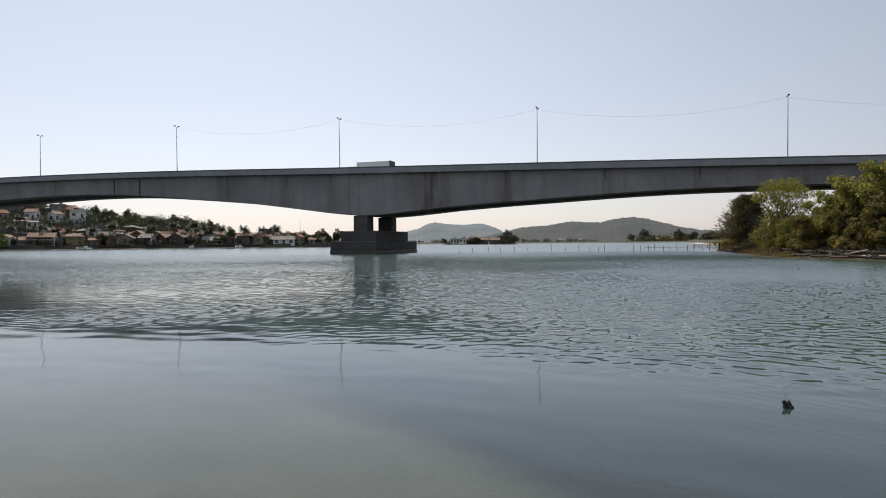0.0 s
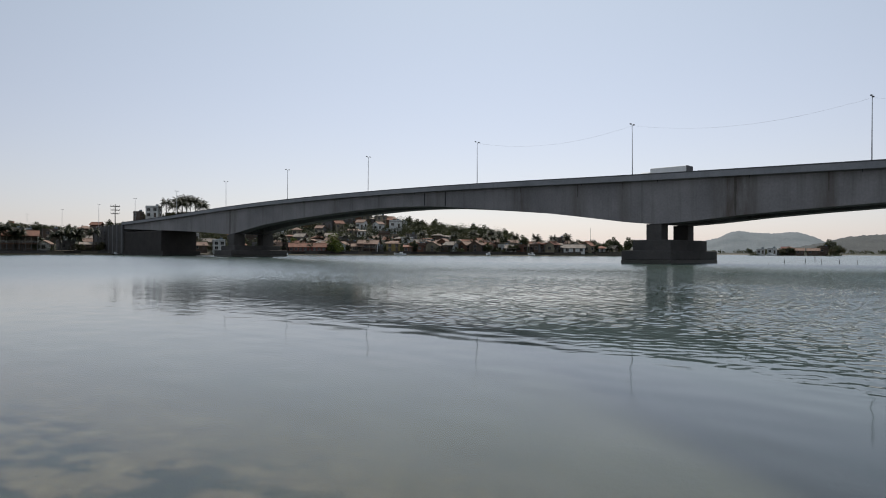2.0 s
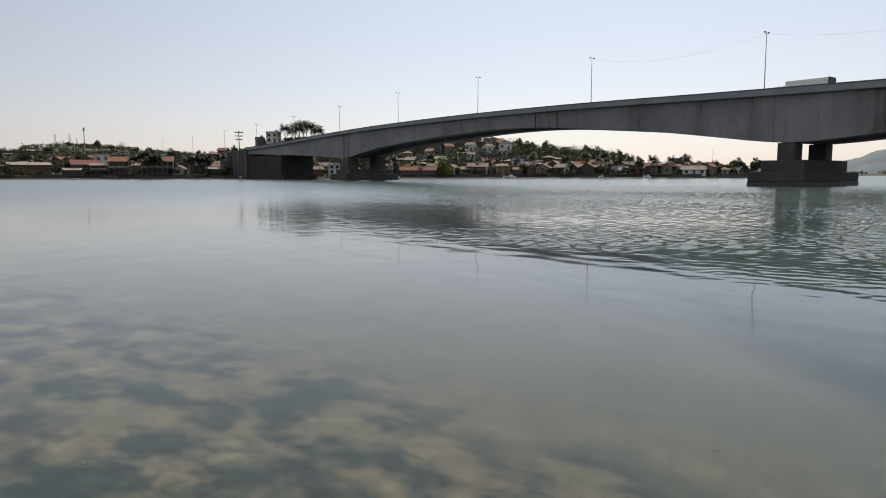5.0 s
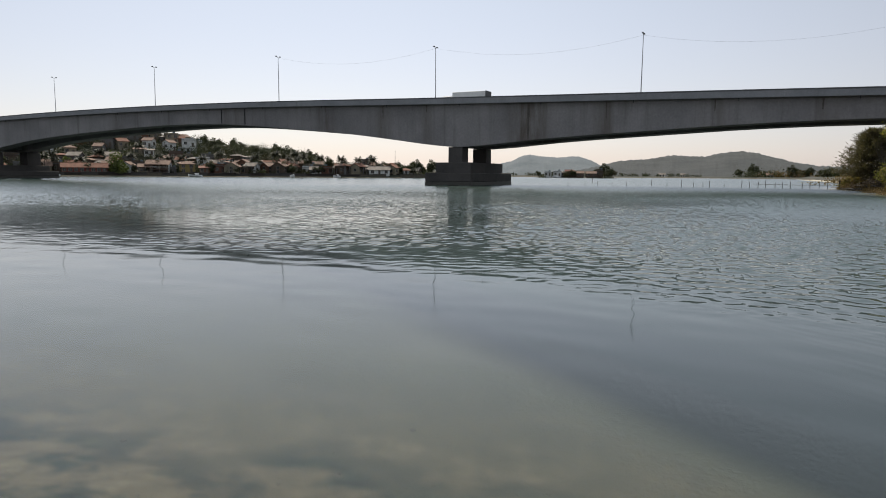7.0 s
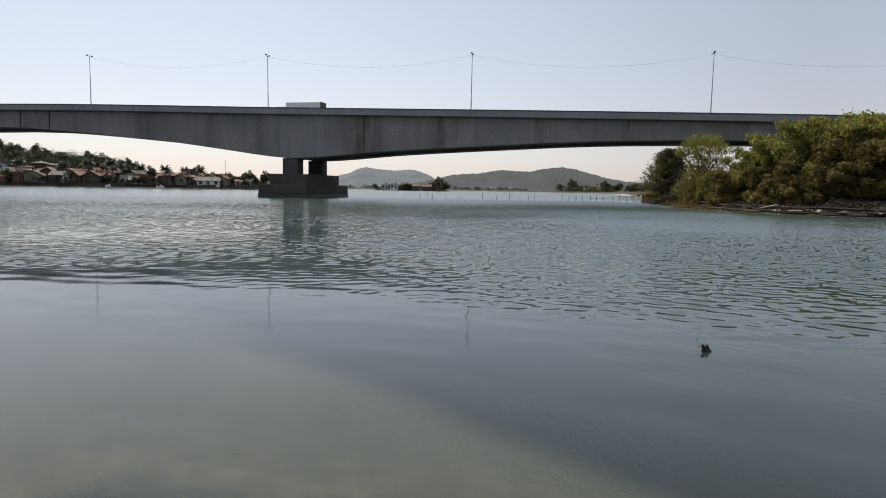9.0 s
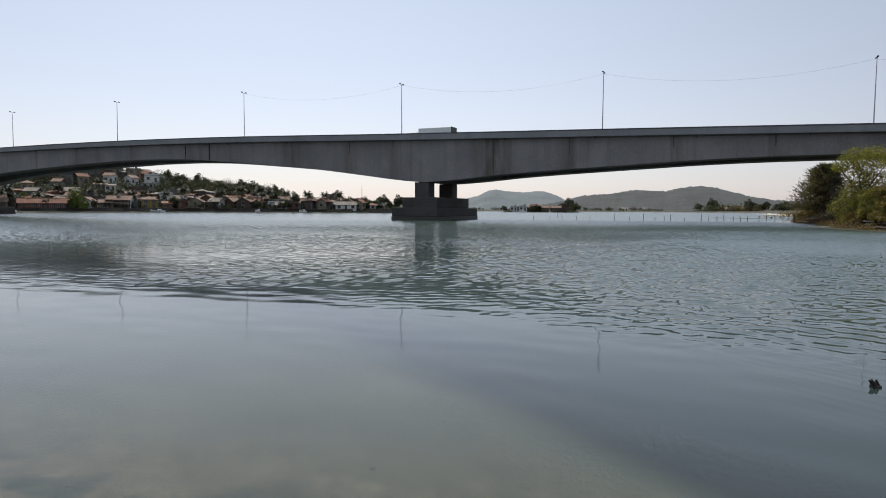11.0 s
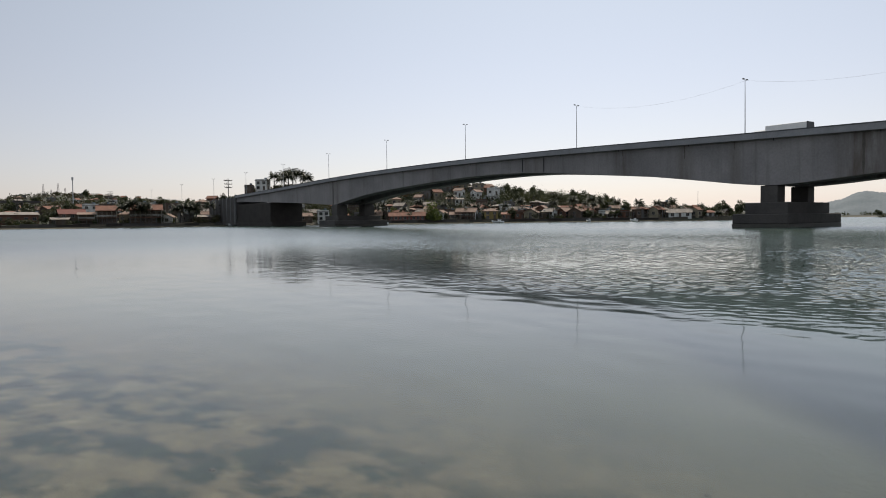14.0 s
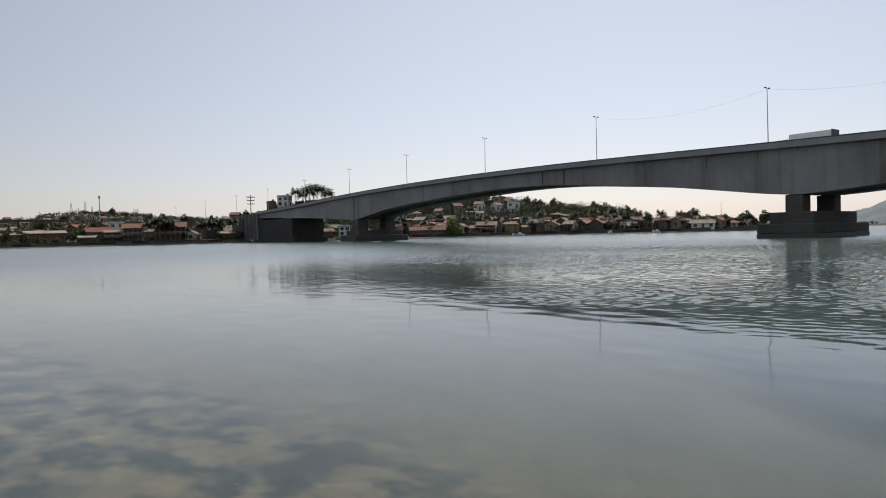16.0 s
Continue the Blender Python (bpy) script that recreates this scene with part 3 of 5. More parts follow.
# girders: twin boxes, cut at the joints of the spans
JOINTS = [-142.0, -58.0, 26.6, 32.8, 153.2]
for y0, y1 in ((-6.3, -2.9), (2.9, 6.3)):
    for a, b in zip(JOINTS, JOINTS[1:]):
        extrude_along("box_girder", steps(a + 0.05, b - 0.05), lambda q: [(y0, soffit_z(q)), (y1, soffit_z(q)), (y1, top_z(q) - 1.12), (y0, top_z(q) - 1.12)], WEB, bridge)
# deck slab, tapered cantilever edge
for a, b in zip([-142.0] + JOINTS[1:], JOINTS[1:]):
    extrude_along("deck_slab", steps(a + 0.03, b - 0.03), lambda q: [(-7.1, top_z(q) - 1.02), (-6.0, top_z(q) - 1.25), (6.0, top_z(q) - 1.25), (7.1, top_z(q) - 1.02), (7.1, top_z(q) - 0.86), (-7.1, top_z(q) - 0.86)], WEB, bridge)
extrude_along("roadway", steps(-174, 174), lambda q: [(-6.2, top_z(q) - 0.85), (6.2, top_z(q) - 0.85), (6.2, top_z(q) - 0.80), (-6.2, top_z(q) - 0.80)], ASPHALT, bridge, "worn grey asphalt surface")
# parapets in cast lengths, with narrow joints
pq = [-142 + 12.25 * i for i in range(27)]
for side in (-1, 1):
    for a, b in zip(pq, pq[1:]):
        def sec(q, s=side):
            t = top_z(q)
            return [(s * 7.22, t - 1.04), (s * 7.22, t - 0.06), (s * 7.17, t), (s * 6.97, t), (s * 6.9, t - 0.35), (s * 6.72, t - 0.84), (s * 7.10, t - 0.84)]
        extrude_along("parapet", steps(a + 0.004, b - 0.004), sec, PARAPET, bridge)
        extrude_along("coping", steps(a + 0.004, b - 0.004), lambda q, s=side: [(s * 7.25, top_z(q) - 0.16), (s * 7.25, top_z(q) + 0.02), (s * 6.94, top_z(q) + 0.02), (s * 6.94, top_z(q) - 0.02), (s * 7.16, top_z(q) - 0.02), (s * 7.215, top_z(q) - 0.16)], COPING, bridge, "blackened parapet coping")
# drain spouts and rusty streaks where water leaves the deck and the joints
for q, w, h in ((64.9, 0.22, 2.2), (73.6, 0.16, 1.2), (91.8, 0.42, 7.0), (52.4, 0.2, 1.0), (-5.3, 0.2, 1.6), (104.0, 0.2, 2.6), (119.0, 0.2, 1.6), (132.0, 0.25, 1.5)):
    z1 = top_z(q) - 1.13
    z0 = max(soffit_z(q) + 0.08, z1 - h)
    v, f = [], []
    for i in range(7):
        t = i / 6
        ww = w * (1 - 0.45 * t) * (1 + 0.25 * math.sin(i * 2.3 + q))
        v += [(q - ww / 2, -6.305, z1 + (z0 - z1) * t), (q + ww / 2, -6.305, z1 + (z0 - z1) * t), (q + ww / 2, -6.29, z1 + (z0 - z1) * t), (q - ww / 2, -6.29, z1 + (z0 - z1) * t)]
        if i:
            k = i * 4
            f += [(k - 4, k - 3, k + 1, k), (k - 4, k, k + 3, k - 1), (k - 3, k - 2, k + 2, k + 1)]
    raw("water_stain", v, f, RUST_STAIN, bridge, "dark rusty streak down the concrete web")
for q in np.arange(-130, 150, 14.0):
    part("drain_spout", rod(bmesh.new(), (q, -6.9, top_z(q) - 1.0), (q, -6.9, top_z(q) - 1.45), 0.06), DARK_STEEL, bridge)
for q in (26.6, 32.8, -58.0):
    part("expansion_joint", box_mesh(q - 0.13, q + 0.13, -6.335, -6.26, soffit_z(q) + 0.15, top_z(q) - 1.25), BLACK_GAP, bridge, "black open expansion joint")
# diaphragms between the two boxes at the supports
for q in (79.5, -56.5, 26.0, 150.5):
    part("diaphragm", box_mesh(q - 0.4, q + 0.4, -2.9, 2.9, soffit_z(q) + 0.7, top_z(q) - 1.26), CONCRETE, bridge)


def pier(q, cl, ct, ctop, cap_u, cap_l, zu, zl):
    """Two columns on a stepped pile cap. Lengths along (l) and across (t) the bridge."""
    p = new("pier")
    p.parent = bridge
    p.location = (q, 0, 0)
    for y in (-4.95, 4.95):
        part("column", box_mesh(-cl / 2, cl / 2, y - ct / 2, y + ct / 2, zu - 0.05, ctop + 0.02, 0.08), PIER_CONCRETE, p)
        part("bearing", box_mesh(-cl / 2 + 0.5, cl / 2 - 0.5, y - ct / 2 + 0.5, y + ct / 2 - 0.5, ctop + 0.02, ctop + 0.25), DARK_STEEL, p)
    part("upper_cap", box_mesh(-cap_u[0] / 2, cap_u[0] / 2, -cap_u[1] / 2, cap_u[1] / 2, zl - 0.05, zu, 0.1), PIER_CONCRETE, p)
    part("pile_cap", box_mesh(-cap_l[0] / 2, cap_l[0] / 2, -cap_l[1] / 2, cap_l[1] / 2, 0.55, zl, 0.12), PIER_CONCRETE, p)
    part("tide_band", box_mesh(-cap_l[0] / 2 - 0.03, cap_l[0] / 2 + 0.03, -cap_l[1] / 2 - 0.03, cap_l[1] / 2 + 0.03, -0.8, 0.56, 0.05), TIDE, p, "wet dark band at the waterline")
    for x in (-cap_l[0] / 2 + 1.4, cap_l[0] / 2 - 1.4):
        for k in range(4):
            y = -cap_l[1] / 2 + 1.8 + k * (cap_l[1] - 3.6) / 3
            part("pile", rod(bmesh.new(), (x, y, -4), (x, y, -0.7), 0.6, n=12), TIDE, p)


pier(79.0, 2.6, 2.4, 6.3, (6.5, 14.0), (8.4, 18.0), 3.75, 2.05)
pier(-56.5, 3.4, 3.7, 6.75, (8.0, 15.5), (10.5, 19.0), 3.3, 1.9)
# left abutment: solid walls below the deck, then a wing wall in panels
ab = new("abutment")
ab.parent = bridge
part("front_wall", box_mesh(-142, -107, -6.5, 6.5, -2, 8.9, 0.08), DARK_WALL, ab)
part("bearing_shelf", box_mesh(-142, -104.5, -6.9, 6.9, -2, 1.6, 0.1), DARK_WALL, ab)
for i in range(7):
    x = -174 + i * 4.6
    part("wing_panel", box_mesh(x, x + 4.45, -7.3, -6.9, 0.5, top_z(x + 2) - 0.9, 0.04), PIER_CONCRETE, ab, "grey painted retaining wall panel")
    part("wing_pier", box_mesh(x + 4.3, x + 4.75, -7.5, -6.8, 0.5, top_z(x + 2) - 0.5, 0.04), CONCRETE, ab)
part("fill", box_mesh(-174.5, -142.1, -6.85, 7, 0.3, 11.2), CONCRETE, ab)
# right abutment
ab2 = new("abutment")
ab2.parent = bridge
part("end_pilaster", box_mesh(152.2, 153.6, -7.25, -6.0, 2.0, top_z(153) - 1.06, 0.06), PARAPET, ab2, "pale concrete pilaster at the bridge end")
part("front_wall", box_mesh(153.7, 160, -6.8, 6.8, 0.5, 11.0, 0.08), PIER_CONCRETE, ab2)
part("wing_wall", box_mesh(160.1, 176, -7.0, 7.0, 0.5, 10.6, 0.08), PIER_CONCRETE, ab2)


def on_bridge(q, y):
    c, s = math.cos(radians(BRZ)), math.sin(radians(BRZ))
    return BX + q * c - y * s, BY + q * s + y * c


# ---- street lamps on the deck and along the approach ----
def street_lamp(h):
    p = thing("street_lamp", 0, 0, 0, 0, "slim galvanised street lamp with a double head", "street lamp", "lamps along the bridge")
    part("base_plate", box_mesh(-0.22, 0.22, -0.22, 0.22, 0, 0.05, 0.01), STEEL, p)
    part("pole", rod(bmesh.new(), (0, 0, 0.04), (0, 0, h), 0.095, 0.045, 10), STEEL, p)
    for s in (-1, 1):
        arm = part("arm", rod(bmesh.new(), (0, 0, h - 0.12), (0, s * 0.4, h + 0.1), 0.035, 0.03, 6), STEEL, p)
        b = bmesh.new()
        box(b, -0.14, 0.14, s * 0.55 - 0.2, s * 0.55 + 0.2, h + 0.06, h + 0.22, 0.05)
        lum = part("luminaire", b, DARK_STEEL, p)
        part("lens", box_mesh(-0.10, 0.10, s * 0.55 - 0.14, s * 0.55 + 0.14, h + 0.035, h + 0.065), GLASS, lum)
    return p


LAMP_H = 10.3
first = street_lamp(LAMP_H)
lamp_q = [-72.5, -36.4, -0.1, 36.1, 72.0, 107.7, 144.0, 180.0]
heads = []
for i, q in enumerate(lamp_q):
    x, y = on_bridge(q, 0)
    z = top_z(q) - 0.80
    m = pose(x, y, z, 0.5 * math.sin(q * 1.3), 0.6 * math.cos(q), BRZ)
    ob = first if i == 0 else copy_thing(first, m)
    ob.matrix_world = m
    heads.append((x, y, z + LAMP_H))
for az, r, ztop in ((46.93, 260, 23.4), (49.96, 295, 22.7), (52.5, 334, 22.3), (54.95, 384, 22.2), (57.18, 444, 22.0)):
    x, y = at(az, r)
    copy_thing(first, pose(x, y, ztop - LAMP_H, 0, 0, BRZ + 8))
    base = thing("lamp_footing", x, y, gz(x, y) - 0.5, BRZ, "concrete footing below a street lamp on the embankment", "footing", "lamp footings")
    part("block", box_mesh(-0.5, 0.5, -0.5, 0.5, 0, ztop - LAMP_H - gz(x, y) + 0.5, 0.03), CONCRETE, base)
for a, b in zip(heads[3:], heads[4:]):
    cu = bpy.data.curves.new("overhead_cable", "CURVE")
    cu.dimensions, cu.bevel_depth, cu.bevel_resolution = "3D", 0.008, 1
    sp = cu.splines.new("POLY")
    sp.points.add(20)
    for i, pt in enumerate(sp.points):
        t = i / 20
        p = Vector(a).lerp(Vector(b), t)
        pt.co = (p.x, p.y, p.z - 0.1 - 1.9 * 4 * t * (1 - t), 1)
    cu.materials.append(DARK_STEEL)
    tagged(new("overhead_cable", cu), "thin sagging cable strung between street lamps", "cable", "cables between lamps")


# ---- truck crossing the bridge ----
def box_truck(q):
    x, y = on_bridge(q, 3.0)
    z = top_z(q) - 1.35
    t = thing("box_truck", x, y, z, BRZ, "white box truck crossing the bridge deck", "truck")
    body = part("cargo_box", box_mesh(-3.6, 2.9, -1.2, 1.2, 0.95, 3.35, 0.06), TRUCK_WHITE, t)
    part("rear_frame", box_mesh(2.86, 2.96, -1.22, 1.22, 0.95, 3.37, 0.01), DARK_STEEL, body)
    part("chassis", box_mesh(-5.2, 2.8, -0.45, 0.45, 0.6, 0.94), DARK_STEEL, t)
    b = bmesh.new()
    box(b, -5.6, -3.75, -1.15, 1.15, 0.55, 2.75, 0.18)
    cab = part("cab", b, TRUCK_WHITE, t)
    part("windscreen", box_mesh(-5.63, -5.58, -0.95, 0.95, 1.65, 2.5), GLASS, cab)
    for s in (-1, 1):
        part("side_window", box_mesh(-5.2, -4.2, s * 1.16 - 0.02, s * 1.16 + 0.02, 1.7, 2.45), GLASS, cab)
        for wx in (-4.7, 0.9, 2.0):
            part("wheel", rod(bmesh.new(), (wx, s * 0.85, 0.48), (wx, s * 1.15, 0.48), 0.48, n=18), RUBBER, t)
    return t


box_truck(78.0)

# ---- plants ----
def leaf_cloud(blobs, n, size, rng, flat=0.0, shell=0.55, stray=0.12):
    """Many small leaf sprays spread over lumpy crowns: blobs are (x, y, z, rx, ry, rz)."""
    vol = np.array([b[3] * b[4] * b[5] for b in blobs]) ** 0.7
    pick = rng.choice(len(blobs), n, p=vol / vol.sum())
    B = np.array(blobs)[pick]
    d = rng.normal(size=(n, 3))
    d /= np.linalg.norm(d, axis=1)[:, None]
    rad = (shell + (1.05 - shell) * rng.random(n) ** 0.6) * (1 + stray * rng.exponential(1.0, n))
    c = B[:, :3] + d * B[:, 3:] * rad[:, None]
    s = size * (0.55 + 0.9 * rng.random(n))
    u = rng.normal(size=(n, 3))
    u[:, 2] *= 1 - flat
    u /= np.linalg.norm(u, axis=1)[:, None]
    w = np.cross(u, d + 0.6 * rng.normal(size=(n, 3)))
    w /= np.linalg.norm(w, axis=1)[:, None]
    a, b = u * s[:, None] * 0.5, w * s[:, None] * 0.30
    v = np.empty((n, 4, 3))
    v[:, 0], v[:, 1], v[:, 2], v[:, 3] = c - a, c + b, c + a, c - b
    return v.reshape(-1, 3), np.arange(n * 4).reshape(-1, 4)


def limbs(bm, rng, h, spread, n, r, base=(0, 0, 0)):
    base = Vector(base)
    fork = base + Vector((rng.normal() * 0.06 * h, rng.normal() * 0.06 * h, h * 0.38))
    rod(bm, base, fork, r, r * 0.7, 7)
    for i in range(n):
        a = i * 2.4 + rng.random()
        mid = fork + Vector((math.cos(a) * spread * 0.45, math.sin(a) * spread * 0.45, h * (0.18 + 0.12 * rng.random())))
        end = mid + Vector((math.cos(a + 0.4) * spread * 0.4, math.sin(a + 0.4) * spread * 0.4, h * (0.15 + 0.15 * rng.random())))
        rod(bm, fork, mid, r * 0.5, r * 0.3, 5)
        rod(bm, mid, end, r * 0.3, r * 0.1, 5)
    return bm


def crown_blobs(rng, h, w, n, low=0.35, lump=0.26):
    out = []
    for i in range(n):
        a, t = rng.random() * 6.28, rng.random()
        rr = w * (0.5 - 0.6 * lump) * math.sqrt(rng.random())
        z = h * (low + (0.86 - low) * t)
        k = w * lump * (0.6 + 0.5 * rng.random()) * (1.15 - 0.4 * t)
        out.append((math.cos(a) * rr, math.sin(a) * rr, z, k, k, k * 0.75))
    return out


def tree(name, seed, h, w, n, size, leaf, label, category="tree", group="", blobs=None, nb=10, low=0.35, trunk=0.16, nl=6, bark=None, lump=0.26, shell=0.5):
    rng = np.random.default_rng(seed)
    t = thing(name, 0, 0, 0, 0, label, category, group)
    part("trunk", limbs(bmesh.new(), rng, h, w * 0.5, nl, trunk), bark or BARK, t)
    v, f = leaf_cloud(blobs or crown_blobs(rng, h, w, nb, low, lump), n, size, rng, shell=shell)
    raw("crown", v, f, leaf, t)
    return t


def palm(seed, h, label, group):
    rng = np.random.default_rng(seed)
    t = thing("palm_tree", 0, 0, 0, 0, label, "palm tree", group)
    bm = bmesh.new()
    pts = [Vector((0.5 * math.sin(i / 6 * 1.4 + seed), 0.4 * (i / 6) ** 2, h * i / 6)) for i in range(7)]
    pts[0] = Vector((pts[0].x, 0, -0.5))
    for i in range(6):
        rod(bm, pts[i], pts[i + 1], 0.22 - 0.018 * i, 0.20 - 0.018 * i, 7)
    part("trunk", bm, PALE_BARK, t)
    top = pts[-1]
    v, f = [], []
    for k in range(32):
        a, up = k * 2.4 + rng.random() * 0.5, 1.35 - 1.9 * (k / 32) + 0.2 * rng.random()
        L = 2.7 + 0.8 * rng.random()
        d = Vector((math.cos(a), math.sin(a), 0))
        side = Vector((-d.y, d.x, 0))
        for j in range(13):
            s = (j + 1) / 13
            p = top + d * (L * s * math.cos(0.72 * up)) + Vector((0, 0, L * (s * up * 1.0 - 0.62 * s * s)))
            ll = 0.85 * math.sin(0.35 + 2.5 * s) + 0.1
            for sg in (-1, 1):
                q = p + side * sg * ll * 0.8 + d * 0.28 - Vector((0, 0, ll * 0.55))
                i0 = len(v)
                v += [p, p + d * 0.32, q]
                f.append((i0, i0 + 1, i0 + 2))
            if j:
                i0 = len(v)
                v += [prev + side * 0.06, prev - side * 0.06, p - side * 0.04, p + side * 0.04]
                f.append((i0, i0 + 1, i0 + 2, i0 + 3))
            prev = p
    raw("crown", v, f, LEAF_PALM, t)
    return t


def plant(ob, x, y, z, rz=0, s=1.0, used=[]):
    """First call moves the model, later calls copy it."""
    m = pose(x, y, z, 0, 0, rz) @ Matrix.Scale(s, 4)
    if ob.name in used:
        c = copy_thing(ob, pose(x, y, z, 0, 0, rz))
        c.scale = (s, s, s)
        return c
    used.append(ob.name)
    ob.matrix_world = m
    return ob


# ---- right bank: bushes and trees ----
rng = np.random.default_rng(7)
BUSHES = [tree("bush", 11 + i, 1.0 * h, w, int(n * 1.1), 0.23, leaf, lab, "bush", "bushes on the bank", nb=nb * 4, lump=0.125, shell=0.1, low=low, trunk=0.12, nl=7)
          for i, (h, w, n, leaf, lab, nb, low) in enumerate([
              (6.5, 7.0, 15000, LEAF_BUSH, "sunlit yellow-green bush on the muddy bank", 16, 0.12),
              (5.0, 6.5, 13000, LEAF_OLIVE, "olive-green bush with brownish twigs on the bank", 14, 0.08),
              (7.5, 7.5, 16000, LEAF_BUSH, "tall yellow-green bush beside the bridge end", 18, 0.15),
              (3.2, 4.5, 7000, LEAF_OLIVE, "low dark olive shrub at the water's edge", 9, 0.05)])]


def bank(kind, az, r, s, dz=0.0):
    x, y = at(az, r)
    plant(BUSHES[kind], x, y, gz(x, y) - 0.15 + dz, rng.random() * 360, s)


for kind, az, r, s in ((0, -28.4, 82, 0.66), (2, -27.6, 87, 0.55), (1, -29.6, 78, 0.8), (0, -30.5, 82, 0.86), (2, -31.6, 77, 0.84), (1, -31.8, 75, 0.8), (2, -33.0, 80, 1.02), (0, -33.4, 76, 1.08),
                       (2, -34.8, 74, 1.03), (1, -34.6, 71, 1.0), (0, -36.2, 73, 1.15), (2, -37.2, 76, 1.12), (1, -37.4, 71, 1.15), (0, -38.6, 73, 1.1), (2, -39.6, 74, 1.03), (1, -39.8, 70, 1.1),
                       (0, -41.2, 71, 1.1), (2, -42.8, 74, 1.05), (1, -43, 67, 1.0), (0, -44.8, 70, 1.1), (2, -46.5, 73, 1.0), (1, -47, 66, 1.0), (0, -49, 70, 1.1), (2, -52, 72, 1.0), (0, -55, 71, 1.1),
                       (2, -36.5, 84, 1.2), (2, -39.5, 86, 1.15), (0, -43.5, 84, 1.2), (2, -47, 84, 1.1),
                       (3, -29, 80, 0.7), (3, -32.6, 71, 1.0), (3, -34.2, 69, 0.9), (3, -36, 68.8, 1.1), (3, -38.2, 68.6, 1.0), (3, -41, 68.4, 1.1), (3, -44, 68.5, 1.1), (3, -27.0, 84, 0.75), (3, -26.2, 90, 0.55),
                       (3, -26.0, 100, 0.5), (3, -23.4, 116, 0.6), (1, -22.4, 165, 0.8), (1, -21.5, 185, 0.68), (1, -23.4, 150, 0.85), (3, -20.9, 215, 0.8), (1, -24.6, 140, 0.85)):
    bank(kind, az, r + (2.2 if r < 80 else 0.0), s * (1.06 if r < 80 else 1.0) * (1.03 if az < -33 else 1.0))
# the overhanging tree with an open crown
rt = np.random.default_rng(31)
open_tree = tree("tree", 31, 8.6, 8.0, 13500, 0.19, LEAF_BUSH, "open-crowned yellow-green tree leaning from the bank", "tree",
                 blobs=[(-2.3, 0, 6.9, 1.3, 1.4, 0.9), (-1.0, 0.4, 7.6, 1.4, 1.5, 1.0), (0.8, -0.3, 7.9, 1.3, 1.4, 0.9), (2.2, 0.5, 7.3, 1.2, 1.3, 0.9), (3.4, 0.2, 7.0, 1.0, 1.2, 0.7), (-3.2, 0.2, 6.4, 0.9, 1.0, 0.6), (0.2, 0.2, 6.2, 1.2, 1.3, 0.7), (-0.6, 0.2, 5.2, 1.3, 1.4, 1.0), (1.6, 0, 4.9, 1.5, 1.6, 1.1), (-1.2, 0, 3.4, 1.5, 1.5, 1.2), (0.8, 0, 2.8, 1.8, 1.7, 1.5), (2.6, 0.3, 3.2, 1.4, 1.4, 1.3), (-2.6, 0.3, 1.8, 1.4, 1.4, 1.2)], trunk=0.17, nl=9)
x, y = at(-27.3, 90)
open_tree.matrix_world = pose(x, y, gz(x, y) - 0.15, 0, 0, 18)

# dark casuarina: upswept feathery sprays
rc = np.random.default_rng(5)
cas = thing("casuarina_tree", *at(-24.75, 122), 0.6, 0, "dark feathery casuarina tree behind the bank", "tree")
bm = bmesh.new()
rod(bm, (0, 0, 0), (0.1, 0, 8.0), 0.24, 0.05, 8)
cv, cf = [], []
for k in range(420):
    t = rc.random() ** 1.1
    a = rc.random() * 6.283
    z0 = 0.6 + 7.3 * t
    reach = (4.4 * (1 - t) ** 0.66 + 0.5) * (0.68 + 0.38 * rc.random())
    d = Vector((math.cos(a), math.sin(a), 0.35 + 0.5 * t)).normalized()
    p0 = Vector((0.1 * t, 0, z0))
    if k % 6 == 0:
        rod(bm, p0, p0 + d * reach * 0.85, 0.05, 0.015, 5)
    for j in range(42):
        s = 0.25 + 0.8 * rc.random()
        p = p0 + d * reach * s + Vector(rc.normal(size=3)) * 0.22
        q = p + (d + Vector(rc.normal(size=3)) * 0.45 + Vector((0, 0, 0.35))).normalized() * (0.35 + 0.3 * rc.random())
        w = Vector(rc.normal(size=3)).normalized() * 0.06
        i0 = len(cv)
        cv += [p - w, p + w, q]
        cf.append((i0, i0 + 1, i0 + 2))
part("trunk", bm, BARK, cas)
raw("crown", cv, cf, LEAF_DARK, cas)
cas.scale = (1.15, 1.15, 1.0)
# bare twiggy shrub between the trees, dry grass tufts
bm = bmesh.new()
for k in range(46):
    a, L = rc.random() * 6.28, 2.5 + 3.4 * rc.random()
    p = Vector((rc.normal() * 0.4, rc.normal() * 0.4, 0))
    q = p + Vector((math.cos(a) * 0.35 * L, math.sin(a) * 0.35 * L, L))
    rod(bm, p, q, 0.05, 0.012, 4)
    for j in range(4):
        m = p.lerp(q, 0.45 + 0.13 * j)
        rod(bm, m, m + Vector((rc.normal() * 0.5, rc.normal() * 0.5, 0.6)), 0.02, 0.006, 4)
tw = thing("bare_shrub", *at(-26.1, 98), 0.3, 0, "leafless dark twiggy shrub on the bank", "shrub")
part("branches", bm, BARK, tw)
